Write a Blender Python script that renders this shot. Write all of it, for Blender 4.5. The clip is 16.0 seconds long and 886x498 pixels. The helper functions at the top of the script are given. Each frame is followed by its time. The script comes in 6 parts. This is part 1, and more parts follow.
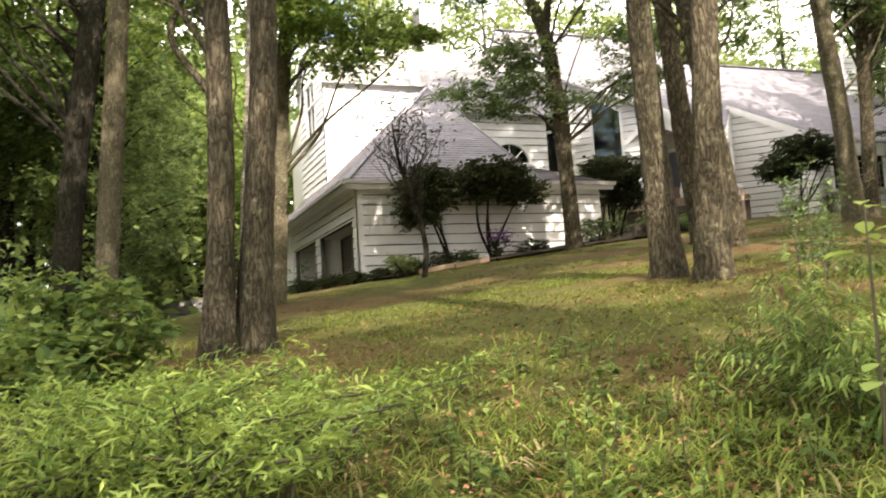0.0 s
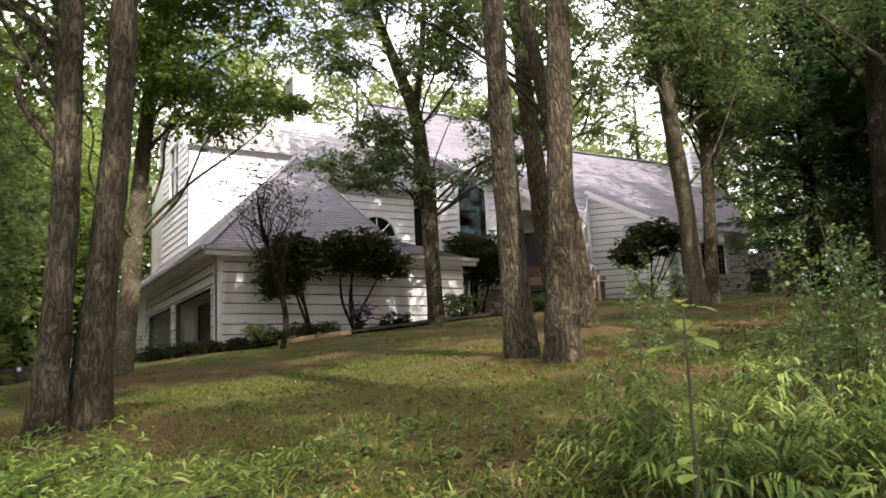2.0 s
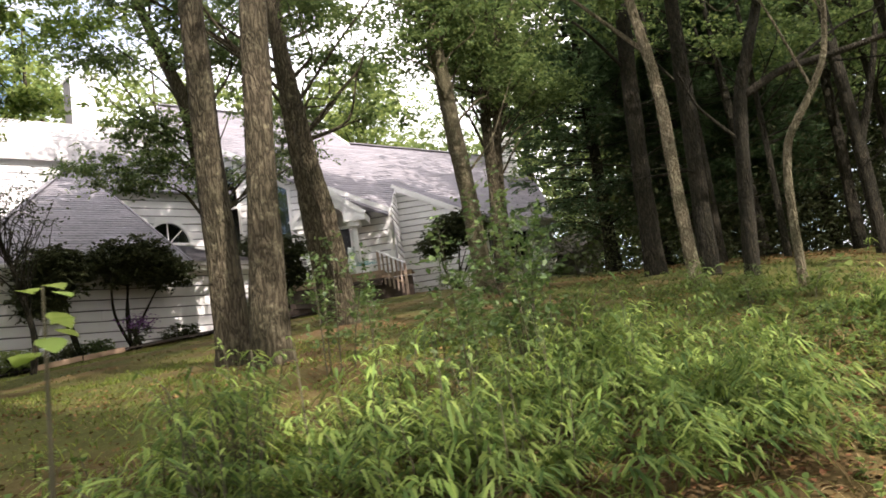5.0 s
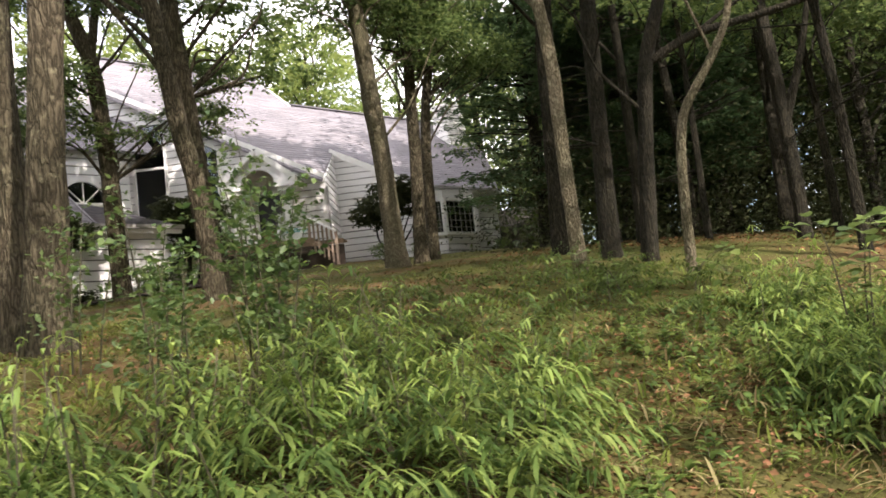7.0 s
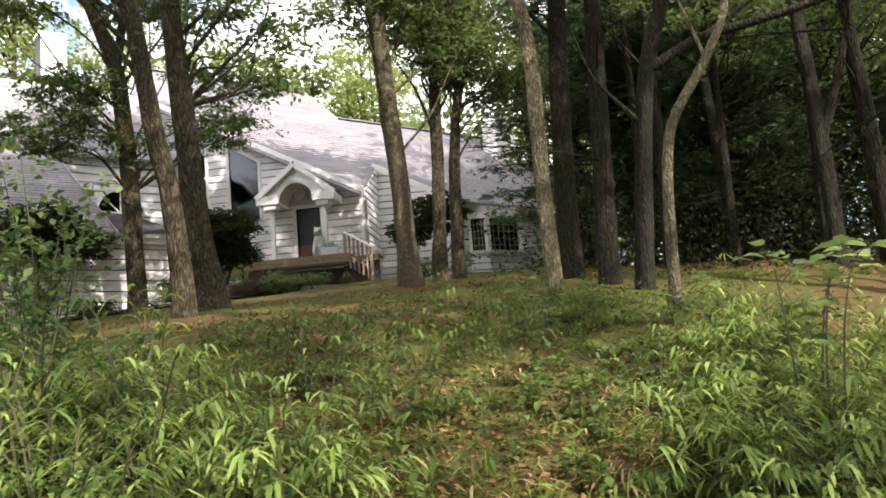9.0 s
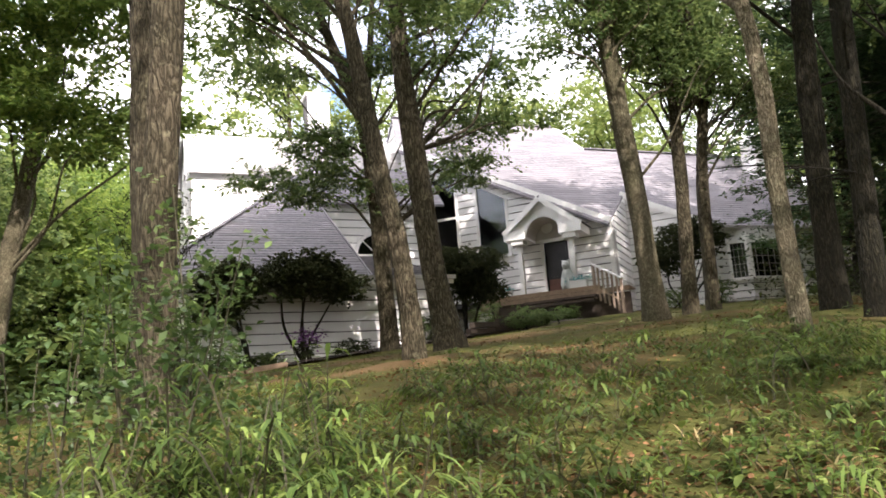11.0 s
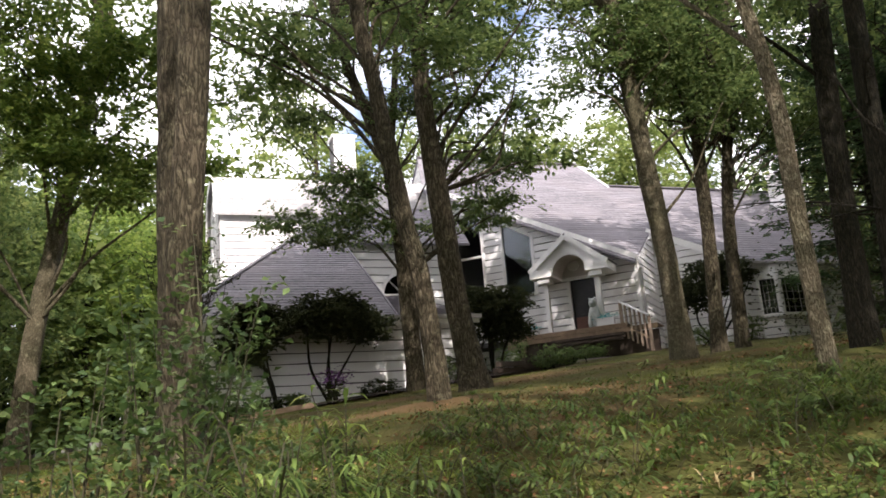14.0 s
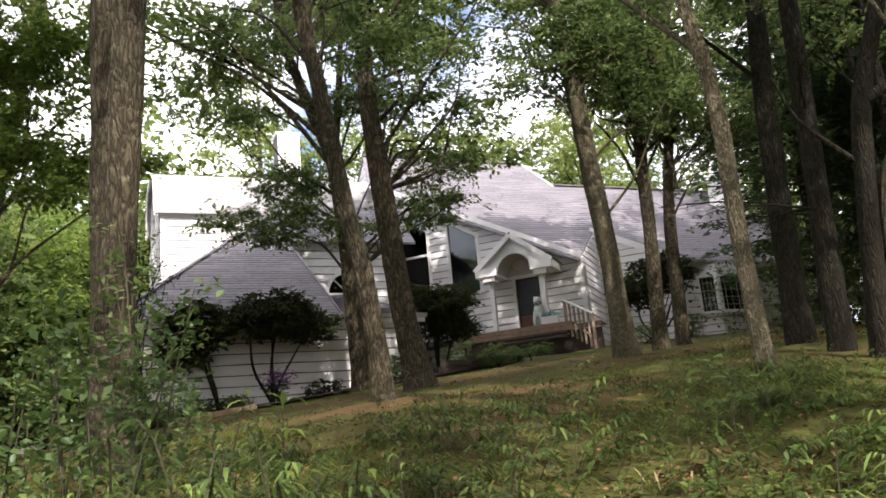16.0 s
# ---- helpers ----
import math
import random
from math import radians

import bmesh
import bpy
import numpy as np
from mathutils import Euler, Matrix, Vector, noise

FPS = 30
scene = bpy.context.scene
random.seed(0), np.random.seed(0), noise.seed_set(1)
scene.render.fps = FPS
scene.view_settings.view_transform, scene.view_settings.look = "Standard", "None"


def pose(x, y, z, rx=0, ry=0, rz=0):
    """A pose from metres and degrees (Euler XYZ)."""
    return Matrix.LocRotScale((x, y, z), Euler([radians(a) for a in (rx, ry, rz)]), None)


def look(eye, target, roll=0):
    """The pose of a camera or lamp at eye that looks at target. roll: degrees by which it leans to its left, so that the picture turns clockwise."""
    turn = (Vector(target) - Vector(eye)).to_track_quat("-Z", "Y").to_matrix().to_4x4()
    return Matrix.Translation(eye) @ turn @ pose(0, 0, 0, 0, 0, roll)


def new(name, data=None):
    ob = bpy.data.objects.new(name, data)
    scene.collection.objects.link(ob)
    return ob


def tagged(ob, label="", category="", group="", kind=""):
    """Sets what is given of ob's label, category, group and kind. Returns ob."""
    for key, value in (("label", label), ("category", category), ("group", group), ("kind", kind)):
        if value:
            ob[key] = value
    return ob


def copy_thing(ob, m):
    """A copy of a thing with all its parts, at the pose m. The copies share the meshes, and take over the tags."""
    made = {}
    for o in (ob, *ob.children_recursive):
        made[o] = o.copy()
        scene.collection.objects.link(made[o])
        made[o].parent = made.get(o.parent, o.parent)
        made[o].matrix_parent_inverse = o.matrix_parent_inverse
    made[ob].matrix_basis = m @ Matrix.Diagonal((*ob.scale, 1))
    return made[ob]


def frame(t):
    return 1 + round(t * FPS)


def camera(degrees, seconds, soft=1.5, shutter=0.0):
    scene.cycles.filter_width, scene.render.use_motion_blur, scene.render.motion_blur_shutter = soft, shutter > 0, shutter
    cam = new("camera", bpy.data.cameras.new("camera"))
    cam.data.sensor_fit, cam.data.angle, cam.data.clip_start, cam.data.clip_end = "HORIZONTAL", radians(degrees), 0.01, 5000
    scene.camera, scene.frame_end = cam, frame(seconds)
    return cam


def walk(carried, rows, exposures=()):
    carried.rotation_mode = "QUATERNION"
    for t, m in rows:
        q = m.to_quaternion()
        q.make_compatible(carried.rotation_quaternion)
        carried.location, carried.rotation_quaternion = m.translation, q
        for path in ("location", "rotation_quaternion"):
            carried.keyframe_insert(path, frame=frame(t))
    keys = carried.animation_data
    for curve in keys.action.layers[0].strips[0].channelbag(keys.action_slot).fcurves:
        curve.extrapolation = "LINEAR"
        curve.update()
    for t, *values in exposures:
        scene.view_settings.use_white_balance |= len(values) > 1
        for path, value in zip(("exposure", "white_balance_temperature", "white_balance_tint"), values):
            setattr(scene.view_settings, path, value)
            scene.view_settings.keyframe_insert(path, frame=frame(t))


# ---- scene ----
cam = camera(55.3, 16.0, 1.7, 0.25)
PATH = [
    (0, (-6.273, -22.64, -1.47), (-5.554, -20.784, -1.281), -3.6),
    (0.5, (-6.302, -22.657, -1.442), (-5.443, -20.874, -1.156), -3.7),
    (1, (-6.303, -22.677, -1.423), (-5.385, -20.929, -1.101), -4.2),
    (1.5, (-6.252, -22.68, -1.415), (-5.288, -20.96, -1.081), -3.8),
    (2, (-6.176, -22.681, -1.422), (-5.177, -20.982, -1.084), -2.6),
    (2.5, (-6.091, -22.646, -1.425), (-5.012, -20.993, -1.102), -3.8),
    (3, (-5.973, -22.608, -1.437), (-4.786, -21.026, -1.143), -6.0),
    (5.5, (-4.125, -22.75, -1.497), (-2.81, -21.274, -1.195), -8.0),
    (6, (-3.679, -22.798, -1.479), (-2.358, -21.322, -1.205), -7.5),
    (6.5, (-3.205, -22.702, -1.476), (-1.877, -21.227, -1.232), -6.9),
    (7, (-2.904, -22.652, -1.401), (-1.536, -21.209, -1.183), -6.7),
    (7.5, (-2.559, -22.699, -1.418), (-1.19, -21.255, -1.212), -6.8),
    (8, (-2.196, -22.747, -1.403), (-0.88, -21.253, -1.209), -6.4),
    (8.5, (-1.823, -22.763, -1.389), (-0.535, -21.249, -1.168), -5.2),
    (9, (-1.481, -22.721, -1.356), (-0.234, -21.182, -1.084), -4.7),
    (9.5, (-1.226, -22.669, -1.367), (-0.12, -21.028, -1.079), -5.3),
    (10, (-0.874, -22.536, -1.325), (-0.004, -20.763, -1.009), -4.6),
    (12.5, (-0.847, -22.685, -1.238), (-0.183, -20.861, -0.757), -4.6),
    (13, (-0.83, -22.682, -1.242), (-0.186, -20.855, -0.743), -4.7),
    (13.5, (-0.83, -22.667, -1.246), (-0.189, -20.839, -0.748), -4.6),
    (14, (-0.824, -22.658, -1.24), (-0.167, -20.832, -0.755), -4.5),
    (14.5, (-0.819, -22.646, -1.233), (-0.14, -20.826, -0.758), -4.6),
    (15, (-0.794, -22.619, -1.236), (-0.068, -20.814, -0.773), -4.8),
    (15.5, (-0.769, -22.598, -1.228), (-0.004, -20.81, -0.764), -5.3),
    (16, (-0.773, -22.612, -1.218), (0.002, -20.83, -0.747), -5.4),
]
walk(cam, [(t, look(eye, target, roll)) for t, eye, target, roll in PATH],
     exposures=[(0.0, 1.70, 6800, 15), (0.5, 1.17, 6500, 17), (1.0, 0.97, 6300, 20), (3.0, 1.07, 6300, 20), (5.5, 1.13, 6400, 18), (8.0, 1.18, 6400, 18), (10.0, 1.28, 6300, 18),
                (12.5, 0.93, 6200, 19), (13.0, 0.73, 6200, 19), (14.0, 0.72, 6200, 19), (15.5, 0.80, 6200, 19), (16.0, 0.80, 6200, 19)])

# ---- world, sun ----
SUN_TO = Vector((-0.06, -0.765, 0.64)).normalized()
world = bpy.data.worlds.new("sky")
scene.world = world
world.use_nodes = True
wn = world.node_tree.nodes
sky = wn.new("ShaderNodeTexSky")
sky.sky_type = "NISHITA"
sky.sun_disc = False
sky.sun_elevation = math.asin(SUN_TO.z)
sky.sun_rotation = math.atan2(SUN_TO.x, SUN_TO.y)
sky.dust_density = 2.0
wl = world.node_tree.links
wn["Background"].inputs["Strength"].default_value = 0.15
wl.new(sky.outputs[0], wn["Background"].inputs["Color"])
# broken white cloud over the whole sky
cloud = wn.new("ShaderNodeBackground")
cloud.inputs["Color"].default_value = (1.0, 0.985, 0.96, 1)
cloud.inputs["Strength"].default_value = 1.9
wco, cn, cr, cm = wn.new("ShaderNodeTexCoord"), wn.new("ShaderNodeTexNoise"), wn.new("ShaderNodeValToRGB"), wn.new("ShaderNodeMixShader")
cn.inputs["Scale"].default_value, cn.inputs["Detail"].default_value = 3.2, 6
cr.color_ramp.elements[0].position, cr.color_ramp.elements[1].position = 0.36, 0.50
wl.new(wco.outputs["Generated"], cn.inputs["Vector"])
wl.new(cn.outputs["Fac"], cr.inputs[0])
wl.new(cr.outputs[0], cm.inputs[0])
wl.new(wn["Background"].outputs[0], cm.inputs[1])
wl.new(cloud.outputs[0], cm.inputs[2])
wl.new(cm.outputs[0], wn["World Output"].inputs["Surface"])
sun_data = bpy.data.lights.new("sun", "SUN")
sun_data.energy = 4.5
sun_data.angle = radians(0.6)
sun_data.color = (1.0, 0.93, 0.82)
sun = new("sun", sun_data)
sun.matrix_world = look(SUN_TO * 60, (0, 0, 0))


# ---- materials ----
def mat(name, c1, c2, scale=4.0, rough=0.8, bump=0.0, bscale=40.0, stretch=(1, 1, 1), c3=None, island=0.0, rand=0.0, metal=0.0,
        translucent=0.0, spec=0.4, big=0.35, light=2.0):
    m = bpy.data.materials.new(name)
    m.use_nodes = True
    t = m.node_tree
    n, ln = t.nodes, t.links
    b = n["Principled BSDF"]
    b.inputs["Roughness"].default_value = rough
    b.inputs["Metallic"].default_value = metal
    b.inputs["Specular IOR Level"].default_value = spec
    co = n.new("ShaderNodeTexCoord")
    mp = n.new("ShaderNodeMapping")
    mp.inputs["Scale"].default_value = stretch
    ln.new(co.outputs["Object"], mp.inputs["Vector"])
    nz = n.new("ShaderNodeTexNoise")
    nz.inputs["Scale"].default_value = scale
    nz.inputs["Detail"].default_value = 6
    nz.inputs["Roughness"].default_value = 0.65
    ln.new(mp.outputs[0], nz.inputs["Vector"])
    ramp = n.new("ShaderNodeValToRGB")
    ramp.color_ramp.elements[0].position, ramp.color_ramp.elements[1].position = 0.32, 0.68
    ramp.color_ramp.elements[0].color = (*c1, 1)
    ramp.color_ramp.elements[1].color = (*c2, 1)
    ln.new(nz.outputs["Fac"], ramp.inputs[0])
    col = ramp.outputs[0]
    if c3:
        n2 = n.new("ShaderNodeTexNoise")
        n2.inputs["Scale"].default_value = big
        n2.inputs["Detail"].default_value = 5
        ln.new(co.outputs["Object"], n2.inputs["Vector"])
        r2 = n.new("ShaderNodeValToRGB")
        r2.color_ramp.elements[0].position, r2.color_ramp.elements[1].position = 0.45, 0.62
        ln.new(n2.outputs["Fac"], r2.inputs[0])
        mx = n.new("ShaderNodeMix")
        mx.data_type = "RGBA"
        ln.new(r2.outputs[0], mx.inputs[0])
        ln.new(col, mx.inputs[6])
        mx.inputs[7].default_value = (*c3, 1)
        col = mx.outputs[2]
    if island or rand:
        hs = n.new("ShaderNodeHueSaturation")
        src = n.new("ShaderNodeNewGeometry").outputs["Random Per Island"] if island else n.new("ShaderNodeObjectInfo").outputs["Random"]
        amount = island or rand
        mr = n.new("ShaderNodeMapRange")
        mr.inputs["To Min"].default_value, mr.inputs["To Max"].default_value = 1 - amount, 1 + amount
        ln.new(src, mr.inputs["Value"])
        ln.new(mr.outputs[0], hs.inputs["Value"])
        mh = n.new("ShaderNodeMapRange")
        mh.inputs["To Min"].default_value, mh.inputs["To Max"].default_value = 0.5 + 0.06 * amount, 0.5 - 0.05 * amount
        ln.new(src, mh.inputs["Value"])
        ln.new(mh.outputs[0], hs.inputs["Hue"])
        ln.new(col, hs.inputs["Color"])
        col = hs.outputs[0]
    ln.new(col, b.inputs["Base Color"])
    if bump:
        nb = n.new("ShaderNodeTexNoise")
        nb.inputs["Scale"].default_value = bscale
        nb.inputs["Detail"].default_value = 4
        ln.new(mp.outputs[0], nb.inputs["Vector"])
        bp = n.new("ShaderNodeBump")
        bp.inputs["Strength"].default_value = bump
        bp.inputs["Distance"].default_value = 0.03
        ln.new(nb.outputs["Fac"], bp.inputs["Height"])
        ln.new(bp.outputs[0], b.inputs["Normal"])
    if translucent:
        tr = n.new("ShaderNodeBsdfTranslucent")
        lit = n.new("ShaderNodeHueSaturation")          # light that comes through a leaf is brighter and yellower
        lit.inputs["Value"].default_value, lit.inputs["Hue"].default_value = light, 0.485
        ln.new(col, lit.inputs["Color"])
        ln.new(lit.outputs[0], tr.inputs["Color"])
        ms = n.new("ShaderNodeMixShader")
        ms.inputs[0].default_value = translucent
        ln.new(b.outputs[0], ms.inputs[1])
        ln.new(tr.outputs[0], ms.inputs[2])
        ln.new(ms.outputs[0], n["Material Output"].inputs["Surface"])
    return m


M_SIDING = mat("siding_paint", (0.78, 0.765, 0.745), (0.70, 0.685, 0.665), 1.3, 0.65, 0.15, 60, (1, 1, 6), c3=(0.73, 0.71, 0.685), rand=0.06)
# shade between the clapboards, put into the colour of the wall core
M_GAP_SHADE = mat("gap_shade", (0.085, 0.08, 0.075), (0.13, 0.122, 0.115), 6, 0.9)
M_TRIM = mat("white_trim", (0.80, 0.79, 0.76), (0.73, 0.71, 0.68), 3, 0.5, 0.05, 50)
M_SHINGLE = mat("asphalt_shingle", (0.128, 0.120, 0.130), (0.218, 0.205, 0.219), 7, 0.9, 0.5, 90, (1, 1, 1), c3=(0.195, 0.18, 0.19), island=0.15)
M_SHINGLE_LIGHT = mat("pale_shingle", (0.33, 0.312, 0.305), (0.45, 0.432, 0.42), 7, 0.9, 0.5, 90, island=0.12)


def bark(name, dark, mid, pale, scale=22.0, zs=0.2, lichen=0.55):
    """Furrowed bark: broken upright plates with dark cracks between, lichen and moss over them."""
    m = bpy.data.materials.new(name)
    m.use_nodes = True
    n, ln = m.node_tree.nodes, m.node_tree.links
    p = n["Principled BSDF"]
    p.inputs["Roughness"].default_value = 0.95
    p.inputs["Specular IOR Level"].default_value = 0.2
    co, mp = n.new("ShaderNodeTexCoord"), n.new("ShaderNodeMapping")
    mp.inputs["Scale"].default_value = (1, 1, zs)
    ln.new(co.outputs["Object"], mp.inputs["Vector"])
    wob, add, scl = n.new("ShaderNodeTexNoise"), n.new("ShaderNodeVectorMath"), n.new("ShaderNodeVectorMath")
    wob.inputs["Scale"].default_value, wob.inputs["Detail"].default_value = scale * 0.9, 3
    scl.operation, scl.inputs["Scale"].default_value = "SCALE", 0.13
    ln.new(mp.outputs[0], wob.inputs["Vector"])
    ln.new(wob.outputs["Color"], scl.inputs[0])
    ln.new(mp.outputs[0], add.inputs[0])
    ln.new(scl.outputs[0], add.inputs[1])
    vo = n.new("ShaderNodeTexVoronoi")
    vo.feature = "DISTANCE_TO_EDGE"
    vo.inputs["Scale"].default_value = scale
    ln.new(add.outputs[0], vo.inputs["Vector"])
    fine = n.new("ShaderNodeTexNoise")
    fine.inputs["Scale"].default_value, fine.inputs["Detail"].default_value = scale * 4, 4
    ln.new(mp.outputs[0], fine.inputs["Vector"])
    mul = n.new("ShaderNodeMath")
    mul.operation = "MULTIPLY"
    ln.new(vo.outputs["Distance"], mul.inputs[0])
    ln.new(fine.outputs["Fac"], mul.inputs[1])
    ramp = n.new("ShaderNodeValToRGB")
    e = ramp.color_ramp.elements
    e[0].position, e[0].color = 0.0, (*dark, 1)
    e[1].position, e[1].color = 0.24, (*pale, 1)
    k = e.new(0.07)
    k.color = (*mid, 1)
    ln.new(mul.outputs[0], ramp.inputs[0])
    big = n.new("ShaderNodeTexNoise")
    big.inputs["Scale"].default_value, big.inputs["Detail"].default_value = 1.7, 7
    ln.new(co.outputs["Object"], big.inputs["Vector"])
    mx = n.new("ShaderNodeMix")
    mx.data_type, mx.blend_type = "RGBA", "MULTIPLY"
    mx.inputs[0].default_value = 0.8
    r2 = n.new("ShaderNodeValToRGB")
    r2.color_ramp.elements[0].position, r2.color_ramp.elements[0].color = 0.36, (0.50, 0.53, 0.42, 1)
    r2.color_ramp.elements[1].position, r2.color_ramp.elements[1].color = 0.66, (1.0, 0.97, 0.93, 1)
    ln.new(big.outputs["Fac"], r2.inputs[0])
    ln.new(ramp.outputs[0], mx.inputs[6])
    ln.new(r2.outputs[0], mx.inputs[7])
    lich, lr, lm = n.new("ShaderNodeTexNoise"), n.new("ShaderNodeValToRGB"), n.new("ShaderNodeMix")
    lich.inputs["Scale"].default_value, lich.inputs["Detail"].default_value, lich.inputs["Roughness"].default_value = 9.0, 9, 0.75
    lr.color_ramp.elements[0].position, lr.color_ramp.elements[1].position = 0.55, 0.70
    lr.color_ramp.elements[1].color = (lichen, lichen, lichen, 1)
    lm.data_type = "RGBA"
    ln.new(co.outputs["Object"], lich.inputs["Vector"])
    ln.new(lich.outputs["Fac"], lr.inputs[0])
    ln.new(lr.outputs[0], lm.inputs[0])
    ln.new(mx.outputs[2], lm.inputs[6])
    lm.inputs[7].default_value = (pale[0] * 1.7 + 0.02, pale[1] * 1.85 + 0.02, pale[2] * 1.7 + 0.01, 1)
    ln.new(lm.outputs[2], p.inputs["Base Color"])
    bp = n.new("ShaderNodeBump")
    bp.inputs["Strength"].default_value, bp.inputs["Distance"].default_value = 1.0, 0.12
    ln.new(mul.outputs[0], bp.inputs["Height"])
    ln.new(bp.outputs[0], p.inputs["Normal"])
    return m


M_BARK = bark("oak_bark", (0.024, 0.019, 0.011), (0.078, 0.064, 0.041), (0.148, 0.124, 0.084), 18.0, 0.24)
M_BARK_PALE = bark("pale_bark", (0.086, 0.071, 0.044), (0.168, 0.143, 0.094), (0.285, 0.248, 0.172), 24.0, 0.3, 0.45)
# near-white bark with the sun on the trunk put into the colour
M_BARK_SUNLIT = bark("sunlit_bark", (0.16, 0.14, 0.115), (0.34, 0.31, 0.27), (0.52, 0.49, 0.44), 16.0, 1.4)
# dark bark; on woodland trunks it carries painted shade
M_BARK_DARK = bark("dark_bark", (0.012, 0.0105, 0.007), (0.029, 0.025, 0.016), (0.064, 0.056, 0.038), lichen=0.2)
M_LEAF = mat("oak_leaf", (0.062, 0.098, 0.030), (0.106, 0.150, 0.050), 3, 0.5, island=0.45, translucent=0.45, spec=0.2)
# leaf with sunlight put into its colour; also the golden shrub's own tone
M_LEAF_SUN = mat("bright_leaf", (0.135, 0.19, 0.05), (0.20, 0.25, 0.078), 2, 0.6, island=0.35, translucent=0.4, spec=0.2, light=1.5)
# darker copy of the leaf, with the right wood's shade put into it
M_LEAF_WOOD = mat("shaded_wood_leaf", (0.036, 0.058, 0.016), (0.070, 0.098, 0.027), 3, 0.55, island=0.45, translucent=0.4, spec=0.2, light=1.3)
# maple leaf, bright enough to carry painted sunlight on other trees too
M_MAPLE_LIT = mat("lit_maple_leaf", (0.095, 0.155, 0.032), (0.155, 0.215, 0.05), 2, 0.5, island=0.4, translucent=0.5, spec=0.2, light=1.8)
M_LEAF_FAR = mat("wood_leaf", (0.080, 0.124, 0.036), (0.138, 0.182, 0.058), 0.5, 0.6, island=0.45, translucent=0.45, spec=0.2)
M_LEAF_DARK = mat("evergreen_leaf", (0.032, 0.040, 0.019), (0.058, 0.066, 0.029), 3, 0.75, island=0.4, translucent=0.15, spec=0.05)
M_NEEDLE = mat("pine_needle", (0.034, 0.066, 0.026), (0.064, 0.108, 0.042), 3, 0.6, island=0.35, translucent=0.25, spec=0.2)
M_WEED = mat("weed_leaf", (0.072, 0.118, 0.024), (0.150, 0.208, 0.056), 4, 0.6, island=0.5, translucent=0.4, spec=0.15, light=1.4)
M_SAPLING = mat("sapling_leaf", (0.058, 0.10, 0.028), (0.105, 0.16, 0.048), 4, 0.45, island=0.4, translucent=0.35, spec=0.35, light=1.5)
# dark copy of the weed green, lawn-edge shade included in the colour
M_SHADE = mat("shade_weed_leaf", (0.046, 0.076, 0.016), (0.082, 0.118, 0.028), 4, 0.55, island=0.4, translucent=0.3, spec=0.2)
M_BRAMBLE = mat("bramble_leaf", (0.13, 0.20, 0.055), (0.20, 0.275, 0.09), 9, 0.5, rand=0.25, translucent=0.4, light=1.4, spec=0.3, bump=0.2, bscale=120)
M_WEED_TIP = mat("young_leaf", (0.18, 0.27, 0.05), (0.27, 0.35, 0.10), 4, 0.6, island=0.25, translucent=0.4, light=1.3, spec=0.2)
M_LAWN = mat("lawn_blade", (0.085, 0.12, 0.022), (0.13, 0.155, 0.035), 1.2, 0.6, island=0.3, translucent=0.3, spec=0.06)
M_BANK = mat("bank_grass_blade", (0.13, 0.185, 0.036), (0.205, 0.255, 0.065), 1.5, 0.6, island=0.35, translucent=0.35, spec=0.06)
M_JUNIPER = mat("juniper_spray", (0.14, 0.215, 0.042), (0.225, 0.295, 0.07), 4, 0.55, island=0.35, translucent=0.3, spec=0.2, light=1.4)
M_STEM = mat("green_stem", (0.038, 0.036, 0.016), (0.066, 0.056, 0.026), 10, 0.7)
M_GRASS = mat("grass_blade", (0.052, 0.068, 0.014), (0.094, 0.104, 0.027), 0.6, 0.6, island=0.4, translucent=0.3, c3=(0.082, 0.070, 0.026), big=0.3, spec=0.06)
M_STRAW = mat("dry_grass", (0.22, 0.17, 0.08), (0.33, 0.27, 0.14), 2, 0.8, island=0.3, translucent=0.2, spec=0.06)
M_LITTER = mat("dead_leaf", (0.095, 0.053, 0.024), (0.200, 0.118, 0.052), 5, 0.85, island=0.5, spec=0.06)
M_SOIL = mat("lawn_soil", (0.042, 0.044, 0.014), (0.086, 0.088, 0.024), 5.0, 0.95, 0.9, 30, c3=(0.092, 0.060, 0.028), big=0.35, spec=0.06)
M_MULCH = mat("bark_mulch", (0.022, 0.015, 0.011), (0.06, 0.04, 0.028), 14, 0.95, 1.0, 30)
M_DECK = mat("deck_wood", (0.17, 0.115, 0.072), (0.27, 0.19, 0.12), 3, 0.8, 0.3, 40, (0.3, 3, 3), rand=0.15)
M_RAIL = mat("weathered_rail_wood", (0.19, 0.14, 0.10), (0.29, 0.225, 0.165), 3, 0.8, 0.3, 40, (3, 3, 0.3), rand=0.2)
M_DECK_DARK = mat("old_deck_wood", (0.045, 0.032, 0.024), (0.085, 0.062, 0.046), 3, 0.85, 0.3, 40, rand=0.15)
M_DOOR = mat("door_paint", (0.018, 0.017, 0.020), (0.035, 0.03, 0.033), 2, 0.35)
M_DOORLOW = mat("door_wood", (0.11, 0.045, 0.03), (0.16, 0.07, 0.05), 4, 0.5)
M_GARAGE = mat("garage_door_paint", (0.10, 0.085, 0.075), (0.14, 0.12, 0.105), 3, 0.6)
# darkness of unlit rooms, put into the colour of inner walls
M_DARK = mat("dark_room", (0.03, 0.03, 0.032), (0.05, 0.048, 0.045), 2, 0.9)
M_STONE = mat("field_stone", (0.10, 0.095, 0.085), (0.22, 0.21, 0.19), 5, 0.9, 0.8, 20, rand=0.3)
M_ASPHALT = mat("asphalt", (0.045, 0.045, 0.047), (0.075, 0.073, 0.072), 30, 0.9, 0.4, 120)
